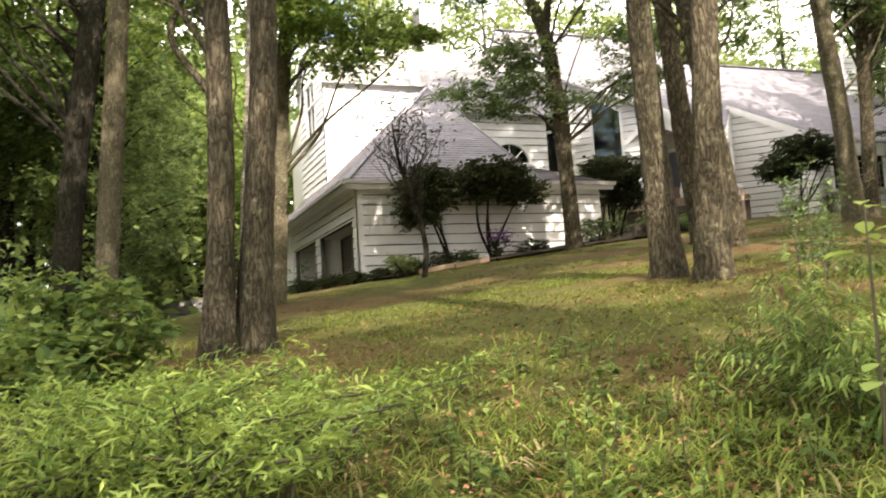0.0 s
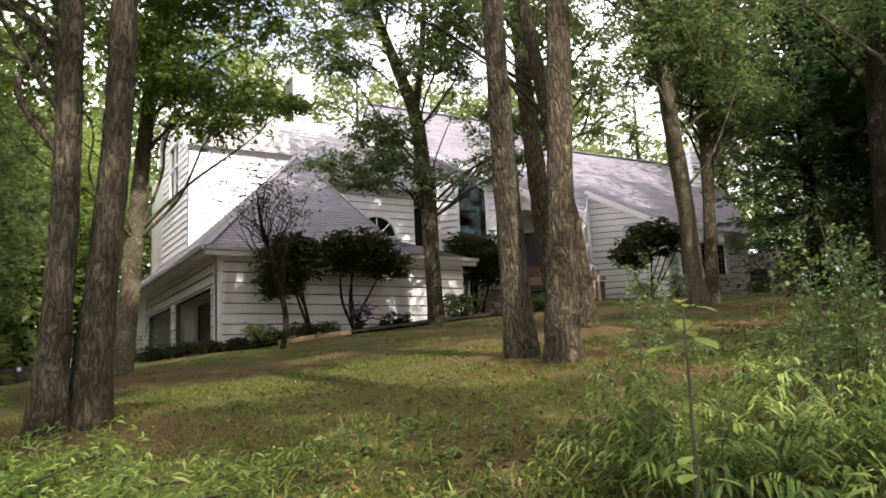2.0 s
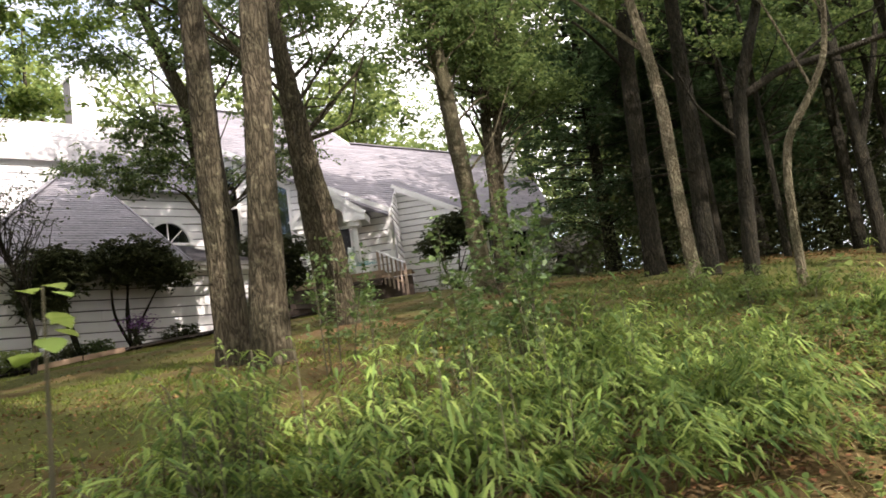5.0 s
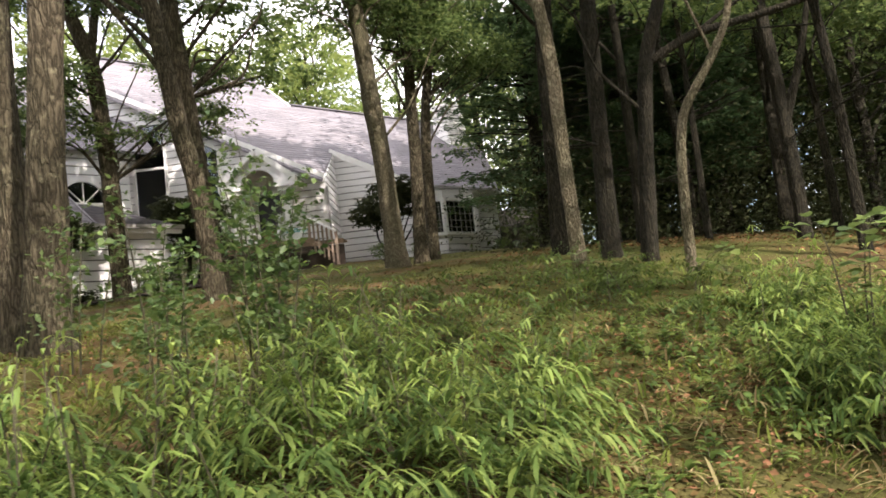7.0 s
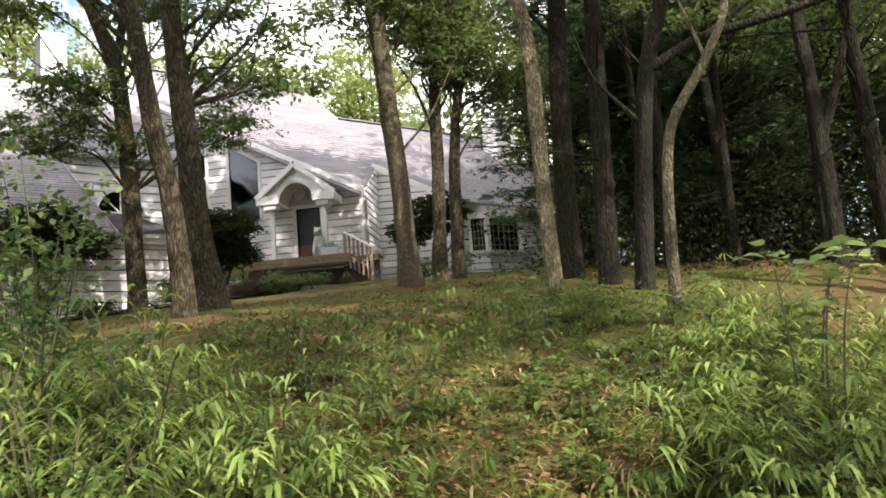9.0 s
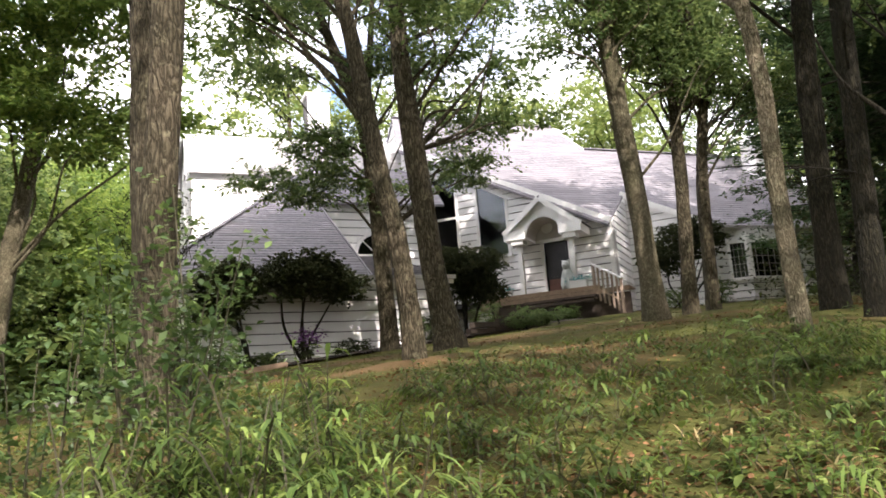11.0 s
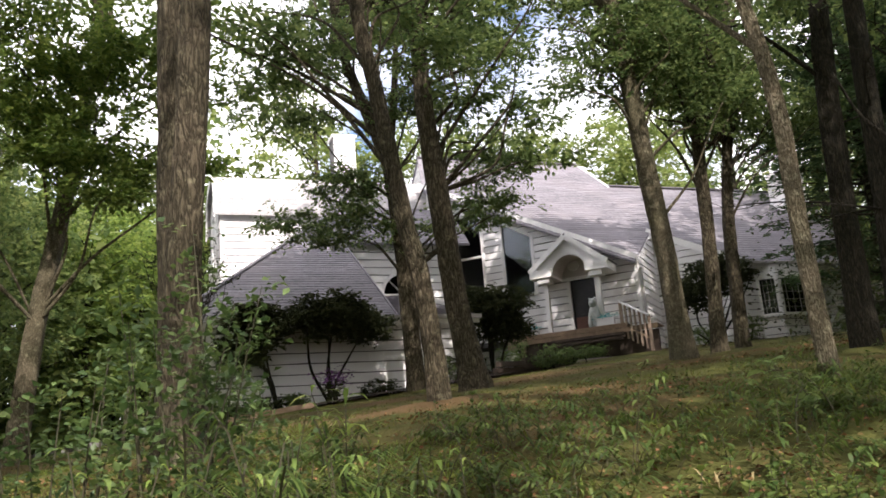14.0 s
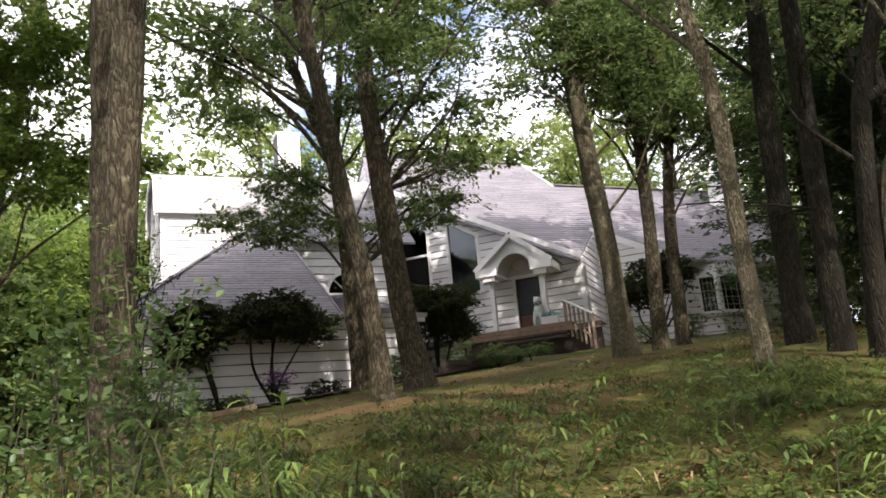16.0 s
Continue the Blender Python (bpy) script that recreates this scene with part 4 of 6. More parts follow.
for s in (-1, 1):
    raw("roof", *prism([(hx, hy - 0.5, hz + 2.22), (hx + s * 1.4, hy - 0.5, hz + 1.12), (hx + s * 1.4, hy - 0.5, hz + 1.20), (hx, hy - 0.5, hz + 2.32)], (0, 3.0, 0)), M_SHED, hut)
    raw("post", *beam((hx + s * 1.0, hy - 0.4, hz - 0.2), (hx + s * 1.0, hy - 0.4, hz + 1.35), 0.1, 0.1), M_SHED, hut)
raw("rail", *beam((hx - 1, hy - 0.4, hz + 0.5), (hx + 1, hy - 0.4, hz + 0.5), 0.05, 0.07), M_SHED, hut)
for i in range(9):
    raw("baluster", *beam((hx - 1 + 0.25 * i, hy - 0.4, hz), (hx - 1 + 0.25 * i, hy - 0.4, hz + 0.5), 0.04, 0.04), M_SHED, hut)

rng = random.Random(7)
stone_wall = thing("stone_wall", "low dry stone wall beside the driveway", "wall")
for row in range(5):
    x = -12.0 + rng.uniform(0, 0.3)
    while x < -1.6:
        w = rng.uniform(0.28, 0.6)
        y = 13.0 + 0.15 * (x + 6) + rng.uniform(-0.05, 0.05)
        z = float(ground_z(x, 12)) - 0.9 + row * 0.23
        v, f = box(x, x + w - 0.025, y, y + 0.42, z, z + 0.215)
        v = [p + Vector((rng.uniform(-.03, .03), rng.uniform(-.05, .03), rng.uniform(-.025, .025))) for p in v]
        raw("stone", v, f, M_STONE, stone_wall)
        x += w
strip("driveway", [(-0.6, 6.5), (-5, 4.5), (-10, -1), (-13, -8)], 5.0, M_ASPHALT, "dark asphalt driveway beside the garage", "driveway", -0.62)


# ---- parked car ----
def parked_car(x, y, z):
    car = thing("car", "white parked car on the driveway among trees", "car")
    side = [(0, 0.32), (0.05, 0.62), (0.25, 0.78), (1.15, 0.92), (1.75, 1.36), (2.05, 1.44), (3.15, 1.42), (3.75, 0.98), (4.3, 0.9), (4.42, 0.6), (4.38, 0.32)]
    v, f = prism([(x - s, y, z + h) for s, h in side], (0, 1.75, 0))
    v = [Vector((p.x, p.y + (0.16 if p.y < y + 0.5 else -0.16) * max(0, (p.z - z - 0.9) / 0.5), p.z)) for p in v]
    raw("body", v, f, M_CAR, car)
    for pts in ([(1.32, 0.95), (1.82, 1.34), (2.5, 1.36), (2.5, 0.95)], [(2.58, 0.95), (2.58, 1.36), (3.1, 1.34), (3.55, 0.95)]):
        raw("side_window", *prism([(x - s, y + 0.16 * (h - 0.9) / 0.5 - 0.012, z + h) for s, h in pts], (0, 0.02, 0)), M_DOOR, car)
    for s in (0.85, 3.55):
        for w in (0.02, 1.53):
            ring = [(x - s + 0.32 * math.cos(a), y + w, z + 0.3 + 0.32 * math.sin(a)) for a in np.linspace(0, 2 * math.pi, 18, endpoint=False)]
            wheel = raw("wheel", *prism(ring, (0, 0.2, 0)), M_RUBBER, car)
            raw("rim", *prism([(x - s + 0.19 * math.cos(a), y + w - 0.012, z + 0.3 + 0.19 * math.sin(a)) for a in np.linspace(0, 2 * math.pi, 14, endpoint=False)], (0, 0.02, 0)), M_GUTTER, wheel)
    for k in (0.1, 1.35):
        raw("headlight", *box(x - 0.12, x + 0.0, y + k, y + k + 0.3, z + 0.58, z + 0.7), M_LAMP, car)


parked_car(-8.1, -3.9, float(ground_z(-10.2, -3.0)))


# ---- trees ----
def crown_points(rng, spec, per, spread, twigs=9):
    """Leaf places in flat sprays of twigs: spec is (x, y, z, rx, ry, rz, clumps). Each leaf comes with its twig's direction."""
    x, y, z, rx, ry, rz, n = spec
    d = unit(rng.normal(size=(n, 3))) * (rng.rand(n, 1) ** 0.45)
    c = d * (rx, ry, rz) + (x, y, z)
    a, el = rng.rand(n, twigs) * 6.283, rng.normal(size=(n, twigs)) * 0.3 + 0.05
    t = np.stack([np.cos(a) * np.cos(el), np.sin(a) * np.cos(el), np.sin(el)], -1)
    reach = spread * rng.uniform(0.8, 2.3, (n, twigs)) * (0.7 + 0.6 * rng.rand(n, 1))
    k = rng.randint(twigs, size=(n, per))
    i = np.arange(n)[:, None]
    u = rng.uniform(0.2, 1.0, (n, per)) ** 0.8
    out = c[:, None] + t[i, k] * (reach[i, k] * u)[..., None] + rng.normal(size=(n, per, 3)) * spread * (0.17, 0.17, 0.10)
    out[..., 2] -= 0.16 * reach[i, k] * u * u
    return c, np.concatenate([out, t[i, k]], -1).reshape(-1, 6)


def tree(name, label, trunk, crowns, bark=None, leaf=None, per=120, spread=0.42, size=0.115, seed=0, forks=(), flare=0.5, limbs=0.24, group="", reach=6.0, high=(), girth=0.86, dead=0):
    """trunk: (x, y, z, r) points; crowns: ellipsoids of clumps; forks: further stems; high: crowns added above the view
    for shade.
    """
    rng = np.random.RandomState(seed)
    bark, leaf = bark or M_BARK, leaf or M_LEAF
    x0, y0, z0, r0 = trunk[0]
    base = (x0, y0, min(z0, float(ground_z(x0, y0))) - 0.25, r0 * 1.05)
    ob = thing(name, label, "tree", group)
    raw("trunk", *tube([(*p[:3], p[3] * girth) for p in [base] + list(trunk)], 16, 0.13, flare, seed), bark, ob, smooth=True)
    for i, fk in enumerate(forks):
        raw("limb", *tube(fk, 8, 0.1, 0, seed + i), bark, ob, smooth=True)
    pts = []
    top = np.array(trunk)
    for spec in crowns:
        c, p = crown_points(rng, spec, per, spread)
        pts.append(p)
        for q in c[rng.rand(len(c)) < limbs]:
            zs = np.clip(q[2] - rng.uniform(0.6, 1.5) * (1.0 + 0.5 * np.hypot(q[0] - top[-1, 0], q[1] - top[-1, 1])), top[0, 2] + 0.22 * (top[-1, 2] - top[0, 2]), top[-1, 2])
            s = np.array([np.interp(zs, top[:, 2], top[:, k]) for k in range(4)])
            if np.linalg.norm(s[:3] - q) > reach:
                continue
            m = s[:3] * 0.62 + q * 0.38 + rng.normal(size=3) * 0.2 + (0, 0, 0.12)
            m2 = s[:3] * 0.28 + q * 0.72 + rng.normal(size=3) * 0.22
            r = min(s[3] * 0.4, 0.05) * rng.uniform(0.6, 1.0)
            raw("limb", *tube([(*s[:3], r), (*m, r * 0.65), (*m2, r * 0.4), (*q, 0.006)], 5, 0, 0, 1), bark, ob, smooth=True)
    if pts:
        raw("crown", *leaves(np.concatenate(pts), size, rng), leaf, ob)
    # added crowns, mostly out of view, that block the sun
    for spec in high:
        c, p = crown_points(rng, spec, 64, 0.7)
        raw("crown", *leaves(p, 0.25, rng, wide=0.65), leaf, ob)
        for q in c[:: max(1, len(c) // 9)]:
            m = np.array((top[-1, 0], top[-1, 1], max(top[-1, 2] - 3.0, top[0, 2] + 2)))
            raw("limb", *tube([(*m, 0.06), (*(m * 0.5 + q * 0.5), 0.04), (*q, 0.01)], 5, 0, 0, 1), bark, ob, smooth=True)
    for i in range(dead):
        zs = top[0, 2] + rng.uniform(0.15, 0.75) * (top[-1, 2] - top[0, 2])
        s = np.array([np.interp(zs, top[:, 2], top[:, k]) for k in range(3)])
        a, L = rng.uniform(0, 6.28), rng.uniform(0.7, 2.0)
        d = np.array((math.cos(a), math.sin(a), rng.uniform(-0.15, 0.35)))
        e, m = s + d * L, s + d * L * 0.5 + rng.normal(size=3) * 0.08
        tubes = [tube([(*s, .018), (*m, .012), (*e, .004)], 4, 0, 0, 1)]
        for k in np.linspace(0.35, 0.95, 7):
            b = s + (m - s) * k * 2 if k < 0.5 else m + (e - m) * (k - 0.5) * 2
            q = b + (d * 0.6 + rng.normal(size=3) * (0.6, 0.6, 0.35)) * L * 0.3
            tubes.append(tube([(*b, .007), (*q, .002)], 3, 0, 0, 1))
        raw("dead_branch", *merge(tubes), M_BARK_DARK, ob)
    return ob


# high crowns below are added above the view to shade house and lawn
OAK = "tall oak with grey-brown furrowed bark and green leaves"
A = "oaks on the bank"
tree("oak_tree", OAK, [(-0.55, -14.8, -1.05, .225), (-0.61, -14.76, 0.91, .18), (-0.64, -14.74, 3.03, .155), (-0.7, -14.7, 7, .12), (-0.7, -14.6, 12, .05)],
     [(-1.2, -14.2, 9.2, 3.0, 2.6, 2.0, 24)], high=[(-1.4, -14.2, 14.5, 4.0, 4.0, 2.6, 60)], seed=1, group=A, girth=0.8)
tree("oak_tree", OAK, [(-0.6, -15.57, -1.08, .215), (-0.53, -15.62, 0.69, .18), (-0.44, -15.7, 2.64, .16), (-0.35, -15.7, 7, .12), (-0.2, -15.6, 12, .05)],
     [(0.2, -16.4, 9.4, 2.8, 2.4, 2.0, 15)], high=[(0.4, -16.0, 15.0, 4.0, 4.0, 2.6, 50)], seed=3, group=A, girth=0.8)
tree("oak_tree", "slender forked oak with layered leafy branches before the house", [(5.52, -2.21, 0.72, .25), (5.41, -2.15, 4.42, .25), (5.24, -2.05, 6.63, .235), (4.68, -1.75, 8.41, .18), (4.17, -1.49, 10.23, .14), (3.9, -1.4, 13, .05)],
     [(3.3, -2.5, 4.75, 1.3, 0.9, 0.6, 25), (4.0, -2.3, 6.0, 1.2, 0.8, 0.6, 20), (5.5, -2.5, 4.6, 0.8, 0.6, 0.3, 6), (7.6, -2.6, 6.4, 1.4, 0.9, 0.5, 18), (7.6, -2.6, 5.2, 1.3, 0.8, 0.4, 15),
      (2.6, -2.3, 7.8, 1.5, 1.2, 0.7, 20), (6.5, -2.3, 8.3, 1.9, 1.4, 0.8, 26), (3.2, -2.3, 9.7, 2.2, 1.6, 0.9, 30), (7.6, -2.0, 9.9, 2.2, 1.5, 0.9, 26)], high=[(8.0, 0.9, 14.2, 4.2, 2.8, 1.6, 110), (5.8, -0.8, 13.4, 2.8, 2.2, 1.4, 40), (7.6, 0.0, 17.5, 4.4, 2.6, 1.4, 50)], seed=4, size=0.11, per=170, spread=0.42,
     forks=[[(5.24, -2.05, 6.63, .12), (5.5, -2.1, 8.5, .10), (5.7, -2.2, 11, .05)]], limbs=0.16)
tree("oak_tree", "slim oak with grey furrowed bark leaning over the lawn", [(2.87, -11.9, -0.80, .165), (2.8, -11.9, 0.36, .135), (2.7, -11.88, 1.3, .13), (2.53, -11.85, 2.03, .125), (2.40, -11.8, 3.1, .12), (2.24, -11.75, 4.2, .11), (2.06, -11.7, 5.2, .10), (1.8, -11.5, 9.5, .07), (1.7, -11.3, 15, .03)],
     [(1.3, -10.6, 7.6, 2.8, 2.2, 1.9, 34), (0.6, -10.6, 5.0, 1.5, 1.2, 0.5, 13), (3.4, -11.0, 5.6, 1.4, 1.2, 0.6, 12)], high=[(1.4, -9.6, 14.0, 4.2, 4.0, 2.6, 90)], seed=5, girth=1.0)
# its last crown ellipsoid is unseen, added to shade the garage wall
tree("oak_tree", OAK, [(4.46, -9.2, -0.18, .27), (4.38, -9.2, 0.36, .225), (4.24, -9.2, 1.14, .205), (4.13, -9.2, 2.24, .2), (4.02, -9.2, 3.49, .19), (3.9, -9.2, 4.7, .17), (3.86, -9.2, 5.8, .15), (3.8, -9.1, 10, .10), (3.8, -9.0, 16, .03)],
     [(4.8, -9.0, 7.8, 2.8, 2.4, 2.0, 26), (5.3, -9.2, 5.2, 1.5, 1.1, 0.5, 14), (5.9, -9.3, 4.2, 0.9, 0.8, 0.35, 6), (4.6, -9.5, 6.3, 1.6, 1.2, 0.7, 16), (6.6, -9.3, 10.0, 2.2, 1.6, 1.2, 26)], high=[(5.4, -9.0, 14.5, 4.2, 4.0, 2.6, 90)], seed=6, girth=1.0)
tree("oak_tree", "pale-barked oak on the lawn, sun on its foot", [(9.09, -8.5, 0.36, .27), (9.05, -8.46, 2.4, .225), (8.91, -8.37, 4.62, .23), (8.83, -8.32, 6.18, .2), (8.74, -8.25, 8.22, .17), (8.6, -8.2, 11, .06)],
     [(8.8, -8.0, 9.4, 3.0, 3.0, 2.0, 60), (7.7, -8.3, 6.2, 0.9, 0.8, 0.65, 12), (9.8, -8.3, 7.3, 1.1, 1.0, 0.7, 15), (8.4, -8.3, 7.3, 1.2, 1.0, 0.6, 18), (9.4, -8.2, 6.6, 1.0, 0.9, 0.6, 14), (10.7, -8.2, 5.9, 0.8, 0.7, 0.6, 9)], high=[(9.2, -7.4, 14, 4.4, 4.2, 2.2, 50), (10.5, -2.8, 14.2, 5.0, 3.2, 1.6, 90)], bark=M_BARK_PALE, seed=7)
tree("oak_tree", OAK, [(10.82, -7.41, 0.85, .19), (10.93, -7.5, 3.31, .17), (10.96, -7.52, 5.32, .16), (11.29, -7.78, 7.34, .115), (11.4, -7.8, 10, .05)],
     [(11.4, -7.4, 8.8, 2.2, 2.2, 1.8, 44), (11.9, -7.2, 6.6, 0.9, 0.9, 0.6, 12), (10.3, -7.6, 7.0, 1.2, 1.1, 0.7, 18), (11.4, -7.8, 6.7, 1.2, 1.1, 0.8, 22), (11.0, -7.6, 7.7, 1.4, 1.2, 0.8, 22), (10.0, -7.2, 8.6, 1.9, 1.4, 1.1, 26), (12.6, -7.2, 8.2, 1.5, 1.3, 1.0, 20)], high=[(13.8, -7.6, 13.6, 3.4, 2.4, 1.8, 80)], seed=8)
tree("oak_tree", OAK, [(12.75, -5.74, 1.1, .19), (12.83, -5.81, 3.82, .175), (12.95, -5.9, 5.29, .15), (13.34, -6.23, 7.51, .105), (13.5, -6.3, 10.5, .05)],
     [(13.5, -6.0, 9.2, 2.4, 2.4, 1.8, 46), (13.7, -6.0, 6.7, 0.8, 0.8, 0.7, 12), (12.2, -6.2, 7.7, 1.5, 1.2, 0.8, 24), (13.3, -6.0, 7.2, 1.8, 1.4, 1.1, 40), (14.9, -6.2, 6.7, 1.5, 1.3, 0.9, 30)], high=[(15.6, -2.2, 13.8, 5.0, 3.2, 1.6, 80)], seed=9)
tree("oak_tree", "leaning pale-barked oak at the edge of the wood", [(4.74, -16.79, -0.93, .125), (4.72, -16.77, 0.39, .113), (4.73, -16.78, 1.53, .117), (4.69, -16.75, 2.18, .105), (4.62, -16.68, 2.87, .088), (4.3, -16.4, 6, .05), (4.2, -16.2, 8, .02)],
     [(4.2, -16.0, 6.2, 2.2, 2.0, 2.0, 46)], bark=M_BARK_PALE, seed=10, flare=0.35, girth=0.68)
tree("oak_tree", "thin crooked tree at the edge of the wood", [(5.02, -18.02, -0.85, .062), (5.04, -18.06, 0.23, .06), (5.09, -18.14, 0.73, .056), (5.28, -18.46, 1.24, .05), (5.4, -18.68, 1.7, .04), (5.6, -18.9, 4, .02)],
     [(5.4, -18.4, 4.4, 1.8, 1.6, 1.2, 24)], bark=M_BARK_PALE, seed=11, flare=0.2)
tree("oak_tree", OAK, [(-5.42, -14.7, -1.47, .18), (-5.38, -14.7, -0.8, .15), (-5.33, -14.7, 0.45, .14), (-5.33, -14.7, 2.0, .13), (-5.3, -14.7, 7, .08)],
     [(-5.9, -14.2, 6.2, 2.6, 2.4, 2.4, 56), (-6.2, -14.0, 2.9, 1.2, 1.2, 0.6, 12), (-7.4, -13.6, 3.4, 1.0, 1.0, 0.9, 16)], seed=12, group="twin oaks on the bank")
tree("oak_tree", OAK, [(-5.1, -14.75, -1.47, .20), (-5.08, -14.75, -0.9, .175), (-5.01, -14.75, -0.05, .155), (-4.93, -14.75, 1.0, .145), (-4.89, -14.75, 2.1, .14), (-4.8, -14.8, 8, .08)],
     [(-4.4, -14.4, 6.6, 2.4, 2.4, 2.2, 50)], seed=13, group="twin oaks on the bank")
# the wide crown at 8.8 m is an unseen addition shading the garage
tree("maple_tree", "leaning tree with drooping maple leaves beside the driveway", [(-3.2, -4.8, -0.98, .25), (-2.9, -4.48, 2.1, .215), (-2.67, -3.8, 3.9, .20), (-2.33, -3.24, 6.36, .17), (-2.0, -2.6, 9.0, .13), (-1.7, -2.4, 12.5, .05)],
     [(-2.2, -5.4, 5.2, 1.0, 0.9, 0.55, 13), (-0.7, -5.5, 5.1, 1.2, 0.9, 0.55, 15), (-1.5, -5.5, 4.3, 0.9, 0.8, 0.3, 8), (0.4, -5.5, 5.0, 0.5, 0.5, 0.4, 4), (-5.0, -5.0, 5.2, 1.4, 1.4, 1.2, 22), (-1.0, -6.2, 7.2, 1.3, 1.1, 1.5, 26), (0.5, -6.1, 7.3, 1.1, 1.0, 1.2, 13), (-2.2, -5.2, 7.2, 1.6, 1.4, 0.9, 22), (-2.7, -5.0, 6.0, 1.3, 1.2, 0.9, 22), (-4.4, -5.9, 8.8, 3.2, 2.4, 1.5, 90), (-2.5, -4.5, 6.8, 1.9, 1.2, 1.8, 44)],
     high=[(-4.5, -5.5, 12.5, 3.5, 3.2, 2.2, 40)], seed=14, size=0.13, per=130, spread=0.46, leaf=M_MAPLE_LIT, limbs=0.1, bark=M_BARK_PALE)
# thin trunk whose sunlight is painted as pale bark
tree("birch_tree", "thin pale leaning trunk in the sun beside the driveway", [(-4.15, -6.6, -1.1, .075), (-4.02, -6.6, 1.2, .07), (-3.9, -6.6, 2.6, .065), (-3.7, -6.5, 6, .045), (-3.5, -6.5, 9, .02)],
     [(-3.8, -6.2, 6.2, 1.3, 1.2, 1.0, 14), (-3.5, -6.4, 8.2, 1.6, 1.4, 1.2, 18)], bark=M_BARK_SUNLIT, leaf=M_MAPLE_LIT, seed=19, flare=0.2)
tree("oak_tree", OAK, [(-7.0, -9.99, -1.2, .21), (-6.81, -9.98, 1.07, .197), (-6.47, -9.97, 3.56, .19), (-6.2, -9.9, 8, .09)], [(-6.6, -9.6, 7.2, 2.8, 2.6, 2.6, 60), (-7.2, -9.4, 3.9, 1.6, 1.4, 0.8, 18), (-8.6, -8.6, 4.8, 1.8, 1.5, 1.3, 34), (-7.6, -9.6, 5.6, 1.6, 1.4, 1.0, 24)], bark=M_BARK_DARK, leaf=M_MAPLE_LIT, seed=15)
tree("oak_tree", OAK, [(-6.45, -10.5, -1.2, .17), (-6.29, -10.5, 1.37, .172), (-6.15, -10.5, 3.37, .16), (-5.9, -10.4, 8, .07)], [(-5.6, -10, 7.4, 2.4, 2.4, 2.4, 50)], bark=M_BARK_PALE, seed=16)
tree("ornamental_tree", "small thin-stemmed tree with sparse dark leaves", [(0.19, -4.6, -0.53, 0.075), (0.32, -4.66, 0.4, 0.069), (0.03, -4.55, 1.77, 0.054), (-0.22, -4.48, 2.54, 0.04), (-0.29, -4.45, 3.31, 0.019)],
     [(-0.04, -4.52, 3.12, 1.2, 1.0, 0.75, 46)], bark=M_BARK_DARK, leaf=M_LEAF_DARK, per=20, spread=0.24, size=0.075, seed=17, flare=0.3, limbs=1.0)
# added oak behind the camera, only there to cast shade on the lawn
tree("oak_tree", "added oak out of view that shades the bank", [(-9.5, -29.0, -1.6, .26), (-9.2, -28.2, 4, .22), (-8.4, -26.6, 8, .15), (-7.4, -25.0, 10.5, .06)],
     [(-6.5, -23.4, 9.8, 3.0, 2.0, 1.4, 56), (-9.5, -25.4, 11, 2.6, 2.6, 1.6, 40), (-7.7, -27.3, 9.8, 2.3, 1.2, 1.2, 46)], seed=18, flare=0.3)
# more unseen oaks whose crowns block sun from bank and lawn
for i, (x, y, z, n) in enumerate([(1.6, -31.5, 10.4, 40), (-7.5, -31.0, 10.4, 60), (-3.6, -27.4, 14.6, 70), (2.2, -26.6, 14.8, 70), (7.4, -28.0, 12.0, 50), (-4.6, -34.5, 10.0, 34)]):
    tree("oak_tree", "added tall oak out of view that shades the lawn", [(x, y, -1.7, .28), (x, y + 0.4, z - 5, .23), (x + 0.2, y + 0.8, z - 1, .17), (x + 0.2, y + 1.2, z + 2, .06)],
         [], high=[(x, y + 1.5, z, 4.0, 3.2, 2.9, n)], seed=30 + i, flare=0.3)
DW = "dark-trunked tree in the shaded wood"
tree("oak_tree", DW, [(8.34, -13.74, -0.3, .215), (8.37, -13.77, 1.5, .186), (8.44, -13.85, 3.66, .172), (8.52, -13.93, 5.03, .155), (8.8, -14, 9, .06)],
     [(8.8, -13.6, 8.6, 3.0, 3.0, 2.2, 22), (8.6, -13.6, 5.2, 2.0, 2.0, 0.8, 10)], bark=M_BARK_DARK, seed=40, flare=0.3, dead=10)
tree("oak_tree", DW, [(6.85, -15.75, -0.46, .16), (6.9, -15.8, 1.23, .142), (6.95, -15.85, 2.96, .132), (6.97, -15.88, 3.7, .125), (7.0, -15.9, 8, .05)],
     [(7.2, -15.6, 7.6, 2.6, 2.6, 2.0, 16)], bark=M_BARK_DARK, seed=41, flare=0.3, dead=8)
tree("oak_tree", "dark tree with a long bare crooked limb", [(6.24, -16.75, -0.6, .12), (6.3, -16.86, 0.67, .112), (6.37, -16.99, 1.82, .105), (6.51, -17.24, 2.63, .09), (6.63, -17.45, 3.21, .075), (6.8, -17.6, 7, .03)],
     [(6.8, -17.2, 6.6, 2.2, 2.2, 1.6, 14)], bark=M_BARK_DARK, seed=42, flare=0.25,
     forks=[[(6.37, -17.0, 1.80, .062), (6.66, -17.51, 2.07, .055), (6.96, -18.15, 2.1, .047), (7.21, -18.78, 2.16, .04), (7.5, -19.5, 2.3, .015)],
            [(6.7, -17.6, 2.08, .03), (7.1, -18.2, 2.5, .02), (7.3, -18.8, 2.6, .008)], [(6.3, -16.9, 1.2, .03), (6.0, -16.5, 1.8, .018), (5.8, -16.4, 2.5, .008)]])
